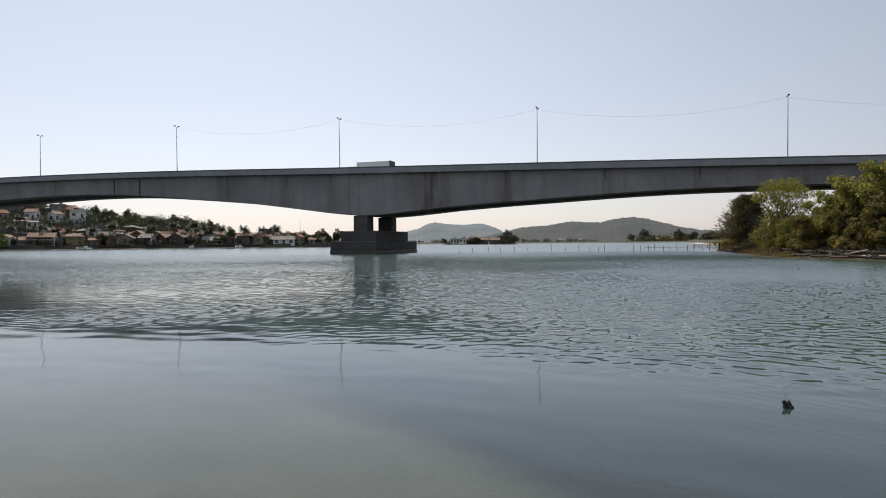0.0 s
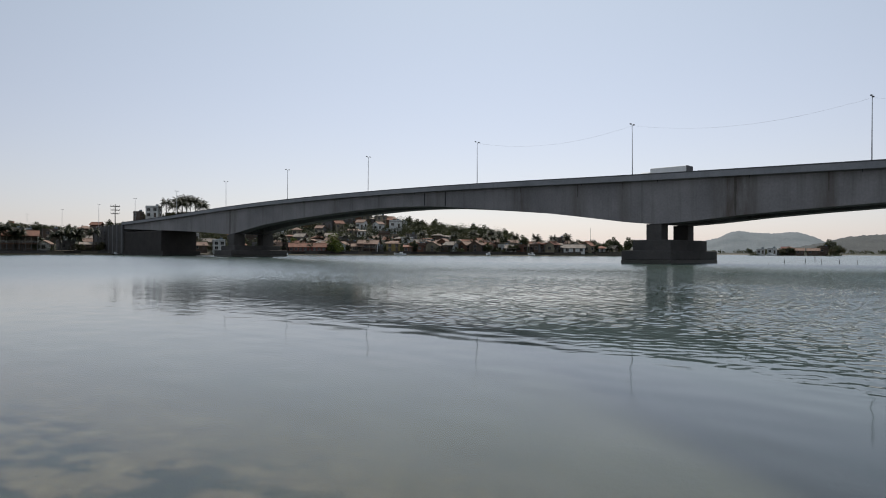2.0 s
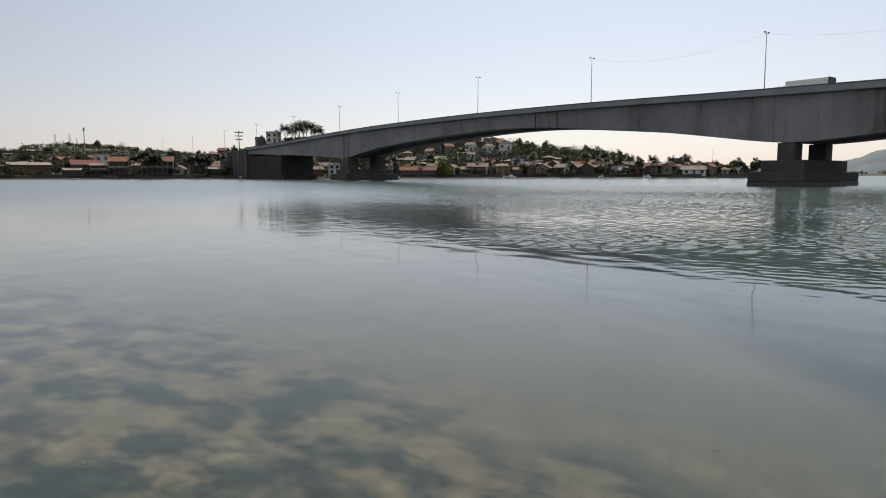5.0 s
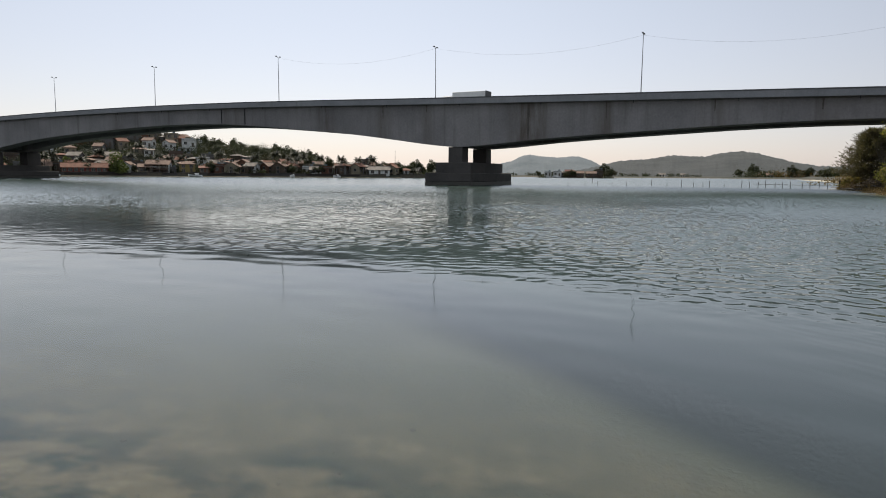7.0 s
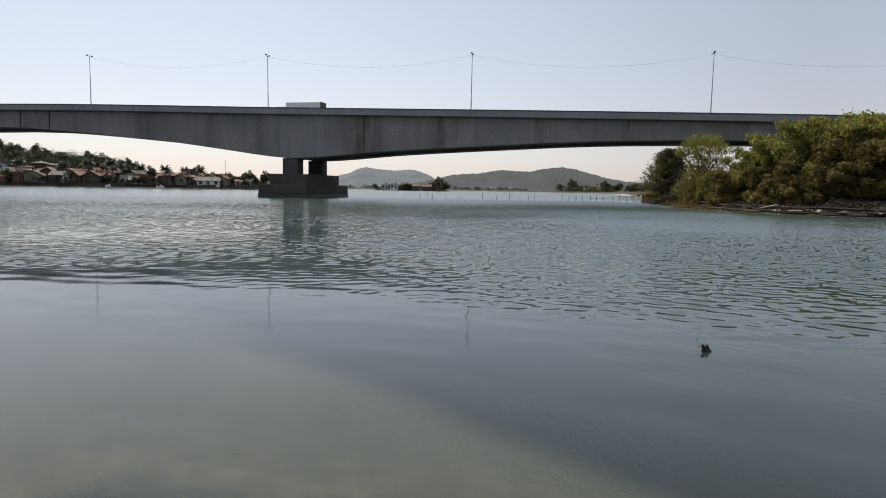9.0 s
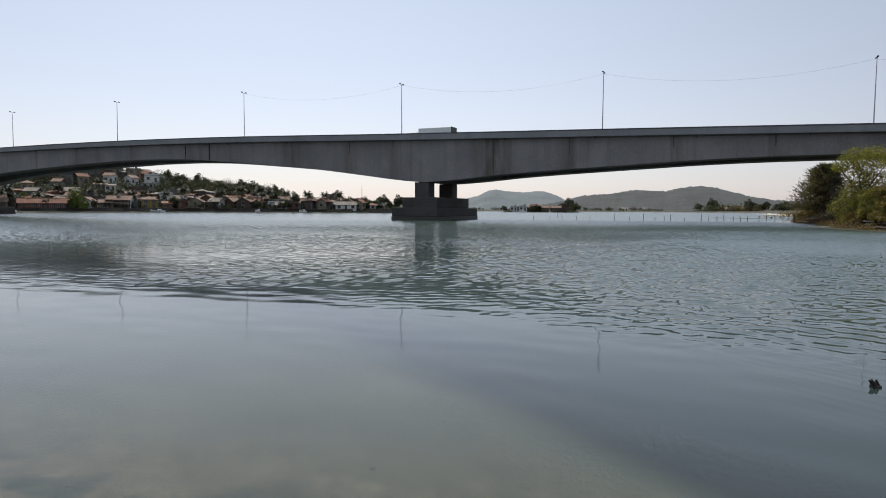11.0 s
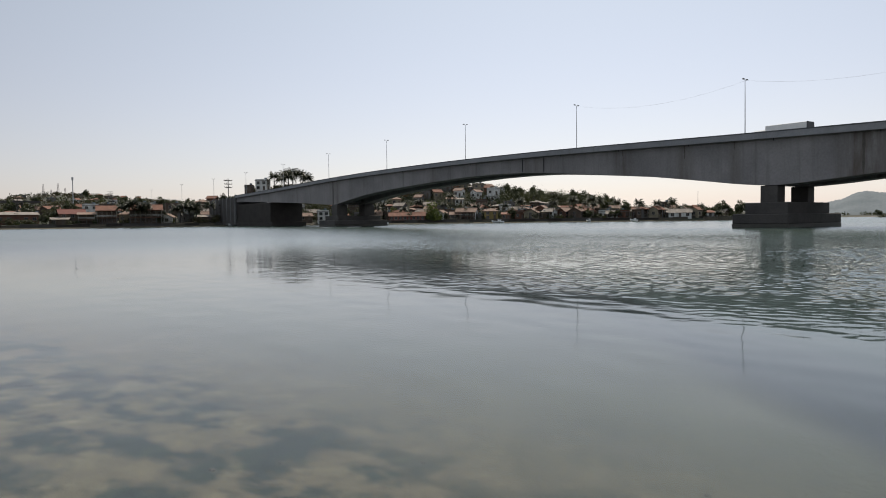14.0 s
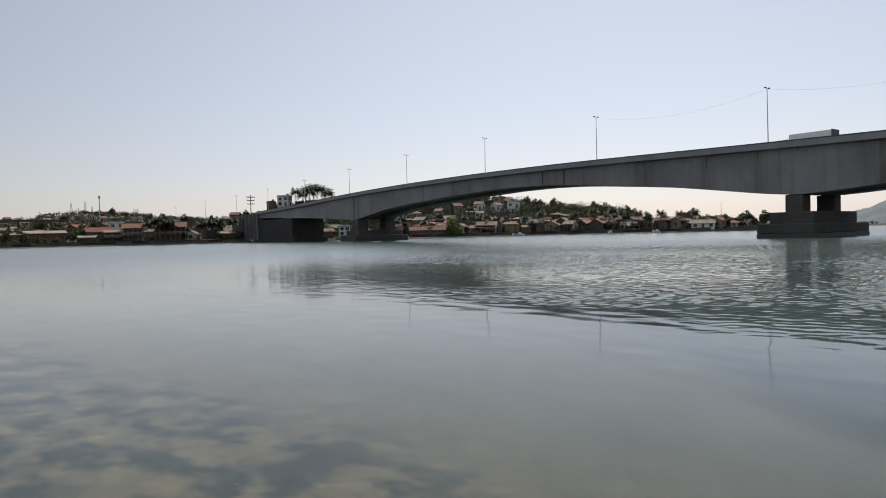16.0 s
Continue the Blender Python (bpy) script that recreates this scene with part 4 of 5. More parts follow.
for i, (az, r, w) in enumerate(((-27.2, 82, 3.2), (-26.4, 92, 3.0), (-25.4, 100, 3.0), (-24.2, 112, 3.5), (-31, 69, 2.0), (-28.0, 78, 2.0), (-23.0, 135, 4.0), (-24.9, 107, 3.4), (-25.6, 101, 3.0), (-28.8, 75, 2.4))):
    x, y = at(az, r)
    rg = np.random.default_rng(60 + i)
    v, f = leaf_cloud([(rg.normal() * w * 0.4, rg.normal() * w * 0.4, 0.15, w * 0.45, w * 0.45, 0.45) for _ in range(4)], 1500, 0.16, rg, shell=0.1)
    ob = raw("dry_grass", v, f, LEAF_DRY)
    ob.matrix_world = pose(x, y, gz(x, y) - 0.1)
    tagged(ob, "dry tan grass and litter on the bank", "grass", kind="stuff")

# sand strip beyond the spit
sv, sf = [], []
for i in range(40):
    t = i / 39
    y0 = 128 + 230 * t
    x0 = float(np.interp(y0, SPIT_Y, SPIT_X))
    for k, dx in enumerate((-5, -1.5, 3, 9)):
        sv.append((x0 + dx + 0.8 * math.sin(i * 1.3 + k), y0, (-0.35, 0.12, 0.45, 0.75)[k] + 0.05 * math.sin(i * 2.1)))
    if i:
        b = (i - 1) * 4
        sf += [(b + k, b + k + 1, b + k + 5, b + k + 4) for k in range(3)]
tagged(raw("sand_beach", sv, sf, SAND, smooth=True), "pale sand strip along the far side of the spit", "beach", kind="structure")


# dead leaves, roots and twigs under the bushes, down to the water's edge
for i in range(9):
    rg = np.random.default_rng(400 + i)
    blobs = []
    for _ in range(34):
        yy = 108 - 7.2 * (i + rg.random())
        blobs.append((float(np.interp(yy, SPIT_Y, SPIT_X)) + 0.2 + 4.2 * rg.random() ** 1.3, yy, 0.35, 0.7, 0.9, 0.35 + 0.25 * rg.random()))
    blobs = [(b[0], b[1], gz(b[0], b[1]) + 0.08, *b[3:]) for b in blobs]
    v, f = leaf_cloud(blobs, 5200, 0.17, rg, shell=0.1)
    tagged(raw("leaf_litter", v, f, LEAF_LITTER), "dark dead leaves and roots under the bushes on the bank", "leaf litter", kind="stuff")


# timbers and drift along the bank
def log(x0, y0, x1, y1, z0, z1, r, material, label, square=False):
    t = thing("log", x0, y0, z0, 0, label, "log", "timbers on the bank")
    bm = bmesh.new()
    d = Vector((x1 - x0, y1 - y0, z1 - z0))
    n = 5
    for i in range(n):
        a, b = d * (i / n), d * ((i + 1) / n)
        off = Vector((0.05 * math.sin(i * 2.1 + x0), 0.05 * math.cos(i * 1.7 + y0), 0))
        off2 = Vector((0.05 * math.sin((i + 1) * 2.1 + x0), 0.05 * math.cos((i + 1) * 1.7 + y0), 0))
        rod(bm, a + off, b + off2, r * (1 - 0.06 * i), r * (1 - 0.06 * (i + 1)), 4 if square else 9)
    part("timber", bm, material, t)
    return t


def shore_xy(y, d=0.0):
    return float(np.interp(y, SPIT_Y, SPIT_X)) + d


for i in range(24):
    y0 = 108 - i * 2.6
    L = 3.0 + 2.2 * rng.random()
    mat = WOOD_DARK if i % 6 else WOOD_RED
    log(shore_xy(y0, -0.9 + 0.5 * rng.random()), y0, shore_xy(y0 - L, -1.0 + 0.8 * rng.random()), y0 - L, 0.05 + 0.25 * rng.random(), 0.05 + 0.2 * rng.random(), 0.07 + 0.08 * rng.random(), mat,
        "dark rotten timber lying along the water's edge" if i % 6 else "reddish-brown beam lying along the water's edge", i % 3 == 0)
for i in range(16):
    y0 = 106 - i * 3.7
    log(shore_xy(y0, 0.6), y0, shore_xy(y0 - 4, 0.9), y0 - 4, 0.5 + 0.2 * rng.random(), 0.5 + 0.15 * rng.random(), 0.13, WOOD_DARK, "blackened beam on the muddy bank", True)
for az, r, L, rise in ((-31.3, 71.5, 4.5, 0.5), (-33.6, 67.6, 2.4, 0.05), (-35.6, 64.6, 2.2, 0.0), (-28.2, 80, 2.0, 0.1), (-39.5, 64.6, 2.6, 0.0)):
    x, y = at(az, r)
    log(x, y, x - 0.12 * L, y - 0.99 * L if az > -34 else y - 0.2 * L, 0.3, 0.33 + rise, 0.06, WOOD_PALE, "pale bleached driftwood log at the water's edge")
for i in range(40):
    y0 = 110 - 1.55 * i + rng.normal() * 0.4
    x0 = shore_xy(y0, 0.2 + rng.random() * 1.6)
    bm = bmesh.new()
    bmesh.ops.create_icosphere(bm, subdivisions=2, radius=0.22 + 0.3 * rng.random())
    for v in bm.verts:
        v.co *= 1 + 0.35 * noise.noise(v.co * 3 + Vector((i, 0, 0)))
        v.co.z *= 0.6
    ob = part("stone", bm, ROCK if i % 3 else SAND)
    ob.location = (x0, y0, gz(x0, y0) + 0.05)
    tagged(ob, "rough stone on the muddy bank", "stone", "stones on the bank")
# mooring post and far stakes in the water


def stake(x, y, h, r, label="weathered wooden stake standing in the lagoon", lean=(0, 0)):
    bm = bmesh.new()
    rod(bm, (0, 0, -2.0), (lean[0], lean[1], h), r, r * 0.8, 6)
    ob = part("stake", bm, WOOD_DARK)
    ob.location = (x, y, 0)
    return tagged(ob, label, "stake", "stakes in the water")


for az, r, h in ((-1.5, 110, 0.35), (-2.6, 118, 0.9), (-3.9, 120, 1.0), (-5.0, 122, 1.0), (-6.2, 123, 0.9), (-7.4, 124, 0.8), (-9.3, 122, 1.4), (-10.6, 121, 0.7), (-11.7, 117, 1.5), (-12.6, 119, 0.8), (-13.3, 120, 0.9), (-13.8, 116, 1.3),
                 (-14.9, 119, 0.6), (-16.1, 117, 1.5), (-16.7, 119, 1.1), (-17.3, 119, 1.2), (-17.9, 120, 1.5), (-18.5, 119, 1.1), (-19.1, 118, 1.2), (-19.6, 117, 1.3), (-20.3, 116, 1.2), (-20.9, 115, 1.2), (-21.5, 114, 1.4), (-22.1, 113, 1.2),
                 (28.5, 205, 1.4), (26.3, 207, 1.0), (24.2, 208, 1.1), (22.1, 210, 1.5), (20.1, 208, 1.9), (18.0, 212, 1.2), (16.2, 210, 1.0), (14.3, 215, 1.2)):
    x, y = at(az, r)
    stake(x, y, 0.75 * h, 0.05, lean=(0.1 * rng.normal(), 0.1 * rng.normal()))
px, py = at(-22.8, 112)
stake(px, py, 1.3, 0.14, "thick dark mooring post beside the bank")
bm = bmesh.new()
for a, b in (((-17.0, 119), (-22.4, 112.5)),):
    xa, ya = at(*a)
    xb, yb = at(*b)
    rod(bm, (xa, ya, 0.55), (xb, yb, 0.5), 0.025, 0.025, 5)
tagged(part("stake_line", bm, WOOD_DARK), "thin rail tied along a row of stakes", "rail")

# broken stump in the calm water near the shore
st = thing("broken_stump", 3.70, 7.01, 0, 20, "black broken tree stump sticking out of calm water", "stump")
bm = bmesh.new()
rod(bm, (0.03, 0, -4.2), (0.02, 0, 0.03), 0.06, 0.075, 9)
rod(bm, (0.03, 0, 0.0), (-0.055, 0.01, 0.115), 0.05, 0.026, 7)
rod(bm, (0.04, 0, 0.0), (0.0, 0.0, 0.09), 0.05, 0.02, 7)
rod(bm, (0.055, 0, -0.02), (0.02, -0.01, 0.125), 0.05, 0.012, 7)
rod(bm, (-0.07, 0.01, 0.10), (-0.03, 0.01, 0.125), 0.022, 0.018, 6)
part("wood", bm, WOOD_DARK, st)
st.scale = (0.75, 0.75, 0.62)
# cross-shaped marker far out
mk = thing("channel_marker", *at(-4.6, 165), -0.2, 0, "small dark post with a crossbar in the lagoon", "marker")
bm = bmesh.new()
rod(bm, (0, 0, -2), (0, 0, 1.6), 0.06, 0.05, 6)
part("post", bm, WOOD_DARK, mk)
part("crossbar", rod(bmesh.new(), (-0.9, 0, 1.45), (0.9, 0, 1.5), 0.09, 0.09, 6), WOOD_DARK, mk)

# ---- stones on the shallow bed ----
rw = np.random.default_rng(17)
for i in range(45):
    az, r = 8 + 68 * rw.random(), 2.4 + 4.6 * rw.random()
    x, y = at(az, r)
    bm = bmesh.new()
    R = 0.012 + 0.02 * rw.random() ** 2
    bmesh.ops.create_icosphere(bm, subdivisions=2, radius=R)
    for v in bm.verts:
        v.co *= 1 + 0.6 * noise.noise(v.co * (1.3 / R) + Vector((i * 3.1, 0, 0)))
        v.co.z *= 0.6
    ob = part("bed_stone", bm, ROCK)
    ob.location = (x, y, gz(x, y) + R * 0.2)
    ob.rotation_euler = (0, 0, rw.random() * 6)
    tagged(ob, "small stone on the sandy bed under shallow water", "stone", "stones on the lagoon bed")

# ---- the town ----
WINDOWS = {}


def window(parent, x, y, z, w, h, rz=0):
    """A framed window set on a wall; alike ones share their meshes."""
    key = (round(w, 1), round(h, 1))
    if key not in WINDOWS:
        b = bmesh.new()
        w2, h2 = w / 2, h / 2
        for a in ((-w2 - 0.1, -w2, -h2, h2), (w2, w2 + 0.1, -h2, h2), (-w2 - 0.1, w2 + 0.1, h2, h2 + 0.1), (-w2 - 0.18, w2 + 0.18, -h2 - 0.12, -h2), (-0.04, 0.04, -h2, h2)):
            box(b, a[0], a[1], -0.09, 0.05, a[2], a[3])
        fr = part("window", b, TRIM)
        pn = part("pane", box_mesh(-w2, w2, -0.03, 0.03, -h2, h2), GLASS)
        WINDOWS[key] = (fr.data, pn.data)
        bpy.data.objects.remove(fr), bpy.data.objects.remove(pn)
    fr = new("window", WINDOWS[key][0])
    fr.parent = parent
    fr.matrix_basis = pose(x, y, z, 0, 0, rz)
    pn = new("pane", WINDOWS[key][1])
    pn.parent = fr
    return fr


def house(az, r, w, d, h, roof="gable", wall="white", tile=0, turn=0.0, storeys=None, label="", porch=False, z=None, base=1.5, cols=None):
    """A house that faces the lagoon: local -y is the front. h is the eaves height."""
    w, d, h = 0.74 * w, 0.70 * d, 0.78 * h
    x, y = at(az, r)
    z0 = gz(x, y) if z is None else z
    hs = thing("house", x, y, z0, az + turn, label or "%s plastered house with %s" % (wall, {"gable": "a tiled gable roof", "hip": "a tiled hip roof", "flat": "a flat concrete roof", "shed": "a sloping sheet roof"}[roof]), "house", "houses of the town")
    storeys = storeys or max(1, int(round(h / 3.0)))
    b = box_mesh(-w / 2, w / 2, -d / 2, d / 2, -base, h)
    if roof == "gable":
        g = 0.28 * d
        i = [b.verts.new(v) for v in ((-w / 2, -d / 2, h), (-w / 2, d / 2, h), (-w / 2, 0, h + g), (w / 2, -d / 2, h), (w / 2, d / 2, h), (w / 2, 0, h + g))]
        b.faces.new(i[:3]), b.faces.new(i[3:])
    part("wall", b, WALL[wall], hs)
    o = 0.45
    m = TILE[tile]
    if roof == "gable":
        for s in (-1, 1):
            e = d / 2 + o
            g = 0.28 * d
            drop = g * o / (d / 2)
            v = [(-w / 2 - o, s * e, h - drop), (w / 2 + o, s * e, h - drop), (w / 2 + o, 0, h + g), (-w / 2 - o, 0, h + g)]
            v += [(p[0], p[1], p[2] + 0.16) for p in v]
            raw("roof", v, [(0, 1, 2, 3), (4, 5, 6, 7), (0, 1, 5, 4), (1, 2, 6, 5), (3, 0, 4, 7)], m, hs)
        part("ridge", rod(bmesh.new(), (-w / 2 - o, 0, h + 0.28 * d + 0.14), (w / 2 + o, 0, h + 0.28 * d + 0.14), 0.14, n=6), m, hs)
    elif roof == "hip":
        g = 0.24 * d
        k = max(0.1, w / 2 - d / 2)
        e = [(-w / 2 - o, -d / 2 - o), (w / 2 + o, -d / 2 - o), (w / 2 + o, d / 2 + o), (-w / 2 - o, d / 2 + o)]
        v = [(*p, h - 0.12) for p in e] + [(*p, h + 0.04) for p in e] + [(-k, 0, h + g), (k, 0, h + g)]
        raw("roof", v, [(0, 1, 2, 3), (0, 1, 5, 4), (1, 2, 6, 5), (2, 3, 7, 6), (3, 0, 4, 7), (4, 5, 9, 8), (5, 6, 9), (6, 7, 8, 9), (7, 4, 8)], m, hs)
    elif roof == "shed":
        v = [(-w / 2 - o, -d / 2 - o, h - 0.1), (w / 2 + o, -d / 2 - o, h - 0.1), (w / 2 + o, d / 2 + o, h + 0.16 * d), (-w / 2 - o, d / 2 + o, h + 0.16 * d)]
        v += [(p[0], p[1], p[2] + 0.12) for p in v]
        raw("roof", v, [(0, 1, 2, 3), (4, 5, 6, 7), (0, 1, 5, 4), (1, 2, 6, 5), (2, 3, 7, 6), (3, 0, 4, 7)], m, hs)
    else:
        part("roof", box_mesh(-w / 2 - 0.25, w / 2 + 0.25, -d / 2 - 0.25, d / 2 + 0.25, h, h + 0.18), WALL["grey"], hs)
        b = bmesh.new()
        for a in ((-w / 2, w / 2, -d / 2, -d / 2 + 0.15), (-w / 2, w / 2, d / 2 - 0.15, d / 2), (-w / 2, -w / 2 + 0.15, -d / 2 + 0.15, d / 2 - 0.15), (w / 2 - 0.15, w / 2, -d / 2 + 0.15, d / 2 - 0.15)):
            box(b, *a, h + 0.18, h + 0.75)
        part("roof_parapet", b, WALL[wall], hs)
        b = rod(bmesh.new(), (w * 0.22, d * 0.1, h + 0.2), (w * 0.22, d * 0.1, h + 1.5), 0.65, 0.6, 12)
        part("water_tank", b, WALL["blue"], hs, "pale blue roof water tank")
    n = cols or max(2, int(w / 2.9))
    sh = h / storeys
    for k in range(storeys):
        for j in range(n):
            xx = -w / 2 + w * (j + 0.5) / n
            if k == 0 and j == n // 2:
                part("door", box_mesh(xx - 0.5, xx + 0.5, -d / 2 - 0.06, -d / 2 + 0.02, 0, 2.1), DOOR, hs)
            else:
                window(hs, xx, -d / 2 - 0.01, sh * k + sh * 0.55, 1.2, 1.2)
        for s in (-1, 1):
            window(hs, s * (w / 2 + 0.01), 0, sh * k + sh * 0.55, 1.2, 1.2, 90 * s)
    if porch:
        # brown sheet on the front wall stands in for the porch's shaded recess
        part("porch_recess_shade", box_mesh(-w / 2 + 0.1, w / 2 - 0.1, -d / 2 - 0.05, -d / 2 - 0.02, 2.15 if storeys == 1 else 0.0, h - 0.15), WALL["brown"], hs)
        part("porch_roof", box_mesh(-w / 2, w / 2, -d / 2 - 2.2, -d / 2 - 0.02, sh - 0.25, sh - 0.12), m, hs)
        for j in range(n + 1):
            xx = -w / 2 + 0.15 + (w - 0.3) * j / n
            part("porch_post", box_mesh(xx - 0.11, xx + 0.11, -d / 2 - 2.1, -d / 2 - 1.88, -base, sh - 0.26), WALL["grey"], hs)
            if storeys > 1:
                part("balcony_post", box_mesh(xx - 0.1, xx + 0.1, -d / 2 - 2.1, -d / 2 - 1.9, sh - 0.11, h - 0.1), WALL["cream"], hs)
        if storeys > 1:
            part("balcony_roof", box_mesh(-w / 2, w / 2, -d / 2 - 2.3, -d / 2 - 0.48, h - 0.1, h + 0.05), m, hs)
            b = bmesh.new()
            box(b, -w / 2, w / 2, -d / 2 - 2.1, -d / 2 - 2.02, sh + 0.8, sh + 0.9)
            box(b, -w / 2, w / 2, -d / 2 - 2.1, -d / 2 - 2.02, sh + 0.4, sh + 0.46)
            part("railing", b, WALL["white"], hs)
    return hs


# named buildings along the water
house(66.3, 322, 20.0, 10, 5.0, "shed", "brick", 2, 6, 1, "long brick-red warehouse with a pale sheet roof")
house(68.4, 330, 9, 8, 3.0, "hip", "brown", 1, 0)
house(63.6, 309, 9, 8, 2.8, "shed", "brown", 2, -6, 1)
house(61.8, 307, 8, 8, 5.2, "shed", "blue", 1, 0, 2, "pale blue two-storey house with a balcony", True)
house(62.8, 315, 13, 9, 5.6, "gable", "brown", 3, 8, 2)
house(60.4, 307, 10, 10, 7.2, "gable", "white", 0, 0, 2, "white colonial house with arcade and terracotta roof", True, cols=4)
house(57.6, 307, 16.5, 11, 7.4, "gable", "white", 0, -3, 2, "long white colonial house with arcades and terracotta roof", True, cols=6)
house(59.1, 313, 7, 9, 5.0, "hip", "cream", 1, 0)
house(56.0, 309, 6, 7, 3.4, "gable", "white", 1, 70)
house(54.7, 312, 8, 8, 4.2, "flat", "grey", 2, 10)
house(53.2, 309, 9, 8, 3.2, "shed", "brown", 2, 0)
house(51.6, 306, 11, 5, 2.6, "shed", "grey", 2, 0)
house(55.6, 340, 10, 9, 6.5, "flat", "brown", 2, 5)
house(58.0, 345, 11, 9, 7.0, "flat", "grey", 2, -5)
house(53.4, 345, 9, 8, 6.0, "hip", "brown", 1, 0)
house(61.5, 352, 9, 8, 6.5, "flat", "white", 2, 0, 2)
house(64.8, 420, 11, 8, 5.0, "gable", "brown", 1, 0)
house(67.0, 440, 9, 8, 4.0, "flat", "cream", 1, 0)
house(62.0, 520, 10, 8, 6.0, "flat", "white", 1, 0)
house(48.6, 326, 7.4, 7.5, 5.8, "flat", "white", 2, -20, 2, "white block house on the hill beside palms", z=16.6, base=8)
house(49.7, 322, 4.2, 6, 2.6, "flat", "brown", 2, -20, 1, "half-built brown brick house with open roof frame", z=16.2, base=8)
house(44.6, 318, 9, 7, 3.4, "gable", "brick", 2, -10, 1, "low brick hut with a faded gable roof under the bridge")
house(45.2, 297, 7.6, 6, 2.3, "gable", "brown", 1, 12, 1, "small brown boathouse with a faded tile roof", z=2.2)
house(43.7, 301, 6.6, 6, 5.2, "flat", "white", 2, 8, 2, "white two-storey waterside house", z=1.8)
house(36.5, 305, 22, 8, 2.8, "gable", "red", 0, 0, 1, "long low red house with a terracotta roof", cols=8)
house(38.9, 312, 8, 7, 4.5, "gable", "cream", 1, 30, 2)
house(31.3, 308, 12.5, 9, 4.6, "gable", "white", 1, -14, 2, "white waterside house with a pale gable roof", True)
house(29.2, 307, 8.6, 8, 5.0, "hip", "yellow", 1, 0, 2, "yellow two-storey house with dark windows")
house(27.9, 305, 5.4, 8, 3.0, "shed", "brick", 0, 0, 1)
house(29.0, 352, 9, 7, 4.2, "flat", "white", 2, 0, 1, "white block house near the hilltop", z=14.2, base=7)
house(30.3, 362, 8, 8, 5.5, "flat", "cream", 2, 10, 2, z=16.2, base=8)
house(31.6, 368, 9, 8, 5.0, "flat", "cream", 2, -10, 2, z=17.0, base=8)
house(33.2, 360, 9, 8, 5.0, "flat", "grey", 2, 0, 2)
house(25.7, 306, 6, 9, 4.0, "gable", "cream", 1, 72, 2)
house(24.8, 316, 5.5, 9, 5.4, "gable", "brick", 1, 66, 2, "brick-red house with a pale gable roof")
house(22.9, 310, 6, 8, 4.3, "gable", "brick", 1, 40, 2)
house(21.9, 306, 6, 9, 4.4, "gable", "brown", 1, 62, 2)
house(14.8, 322, 6, 8, 8.0, "flat", "brown", 2, 8, 3, "tall unfinished brown brick house with openings")
house(15.9, 318, 6, 7, 4.8, "flat", "brick", 2, 0, 2)
house(13.6, 303, 12.5, 7, 2.8, "gable", "white", 2, 0, 1, "long low white boat shed with a pale roof")
# ordinary houses in rows along the shore and up the slope
rh = np.random.default_rng(23)
walls_c = ["white", "cream", "brick", "grey", "brown", "grey", "brown", "white", "cream", "brown", "grey"]
roofs_c = ["gable", "hip", "gable", "shed", "flat", "gable"]
taken = [66.3, 63.6, 61.8, 60.4, 57.6, 56, 54.7, 53.2, 51.6, 45.2, 43.7, 36.5, 31.3, 29.2, 27.9, 25.7, 22.9, 21.9, 13.6]
for az in list(np.arange(9.6, 42, 0.95)):
    if min(abs(az - t) for t in taken) < 0.7:
        continue
    house(az + 0.2 * rh.normal(), 305 + 5 * rh.random(), 4.5 + 3 * rh.random(), 5.5 + 2 * rh.random(), 2.5 + 2.6 * rh.random(), roofs_c[rh.integers(6)], walls_c[rh.integers(11)], int(rh.integers(3)), rh.integers(-1, 3) * 30, porch=rh.random() < 0.45)
for r0, a0, a1, st in ((316, 10.2, 41.5, 0.95), (326, 12, 45, 0.95), (336, 13, 46, 1.0), (347, 28.5, 46, 1.1), (360, 28.5, 46, 1.2), (374, 29, 44, 1.2), (322, 51, 70, 1.4), (342, 51, 70, 1.7), (372, 53, 70, 2.2), (440, 55, 72, 1.2), (540, 56, 70, 1.0), (660, 57, 70, 0.9), (760, 58, 69, 0.9)):
    for az in np.arange(a0, a1, st):
        if abs(az - 29.5) < 1.3 and r0 in (340, 358):
            continue
        if rh.random() < 0.25:
            continue
        house(az + 0.5 * rh.normal(), r0 + 6 * rh.random(), 4.5 + 3.5 * rh.random(), 5.5 + 2 * rh.random(), 2.4 + 2.8 * rh.random(), roofs_c[rh.integers(6)], walls_c[rh.integers(11)], int(rh.integers(3)), rh.integers(-1, 3) * 25, base=4.0)
# islet and the far right shore
for az, r, w, h, roof, wall, tile in ((-0.9, 436, 8, 4, "flat", "white", 2), (-1.7, 434, 9, 4.8, "flat", "white", 2), (-2.2, 437, 6, 4.0, "shed", "grey", 2), (-2.9, 436, 10, 5.5, "hip", "brown", 0), (-3.6, 434, 8, 3.6, "gable", "brown", 1), (-4.5, 434, 11, 3.4, "gable", "brown", 1), (-5.2, 438, 8, 6.5, "flat", "brown", 2), (-2.6, 442, 7, 5.0, "gable", "brick", 3),
                                      (-18.2, 560, 9, 3.2, "gable", "white", 1), (-19.8, 565, 8, 3.4, "gable", "white", 1), (-10.2, 575, 9, 2.8, "gable", "white", 2), (-11.8, 580, 6, 2.6, "gable", "white", 2)):
    house(az, r, w * 0.75, 6, h * 0.75, roof, wall, tile, 0, z=1.0, base=2)

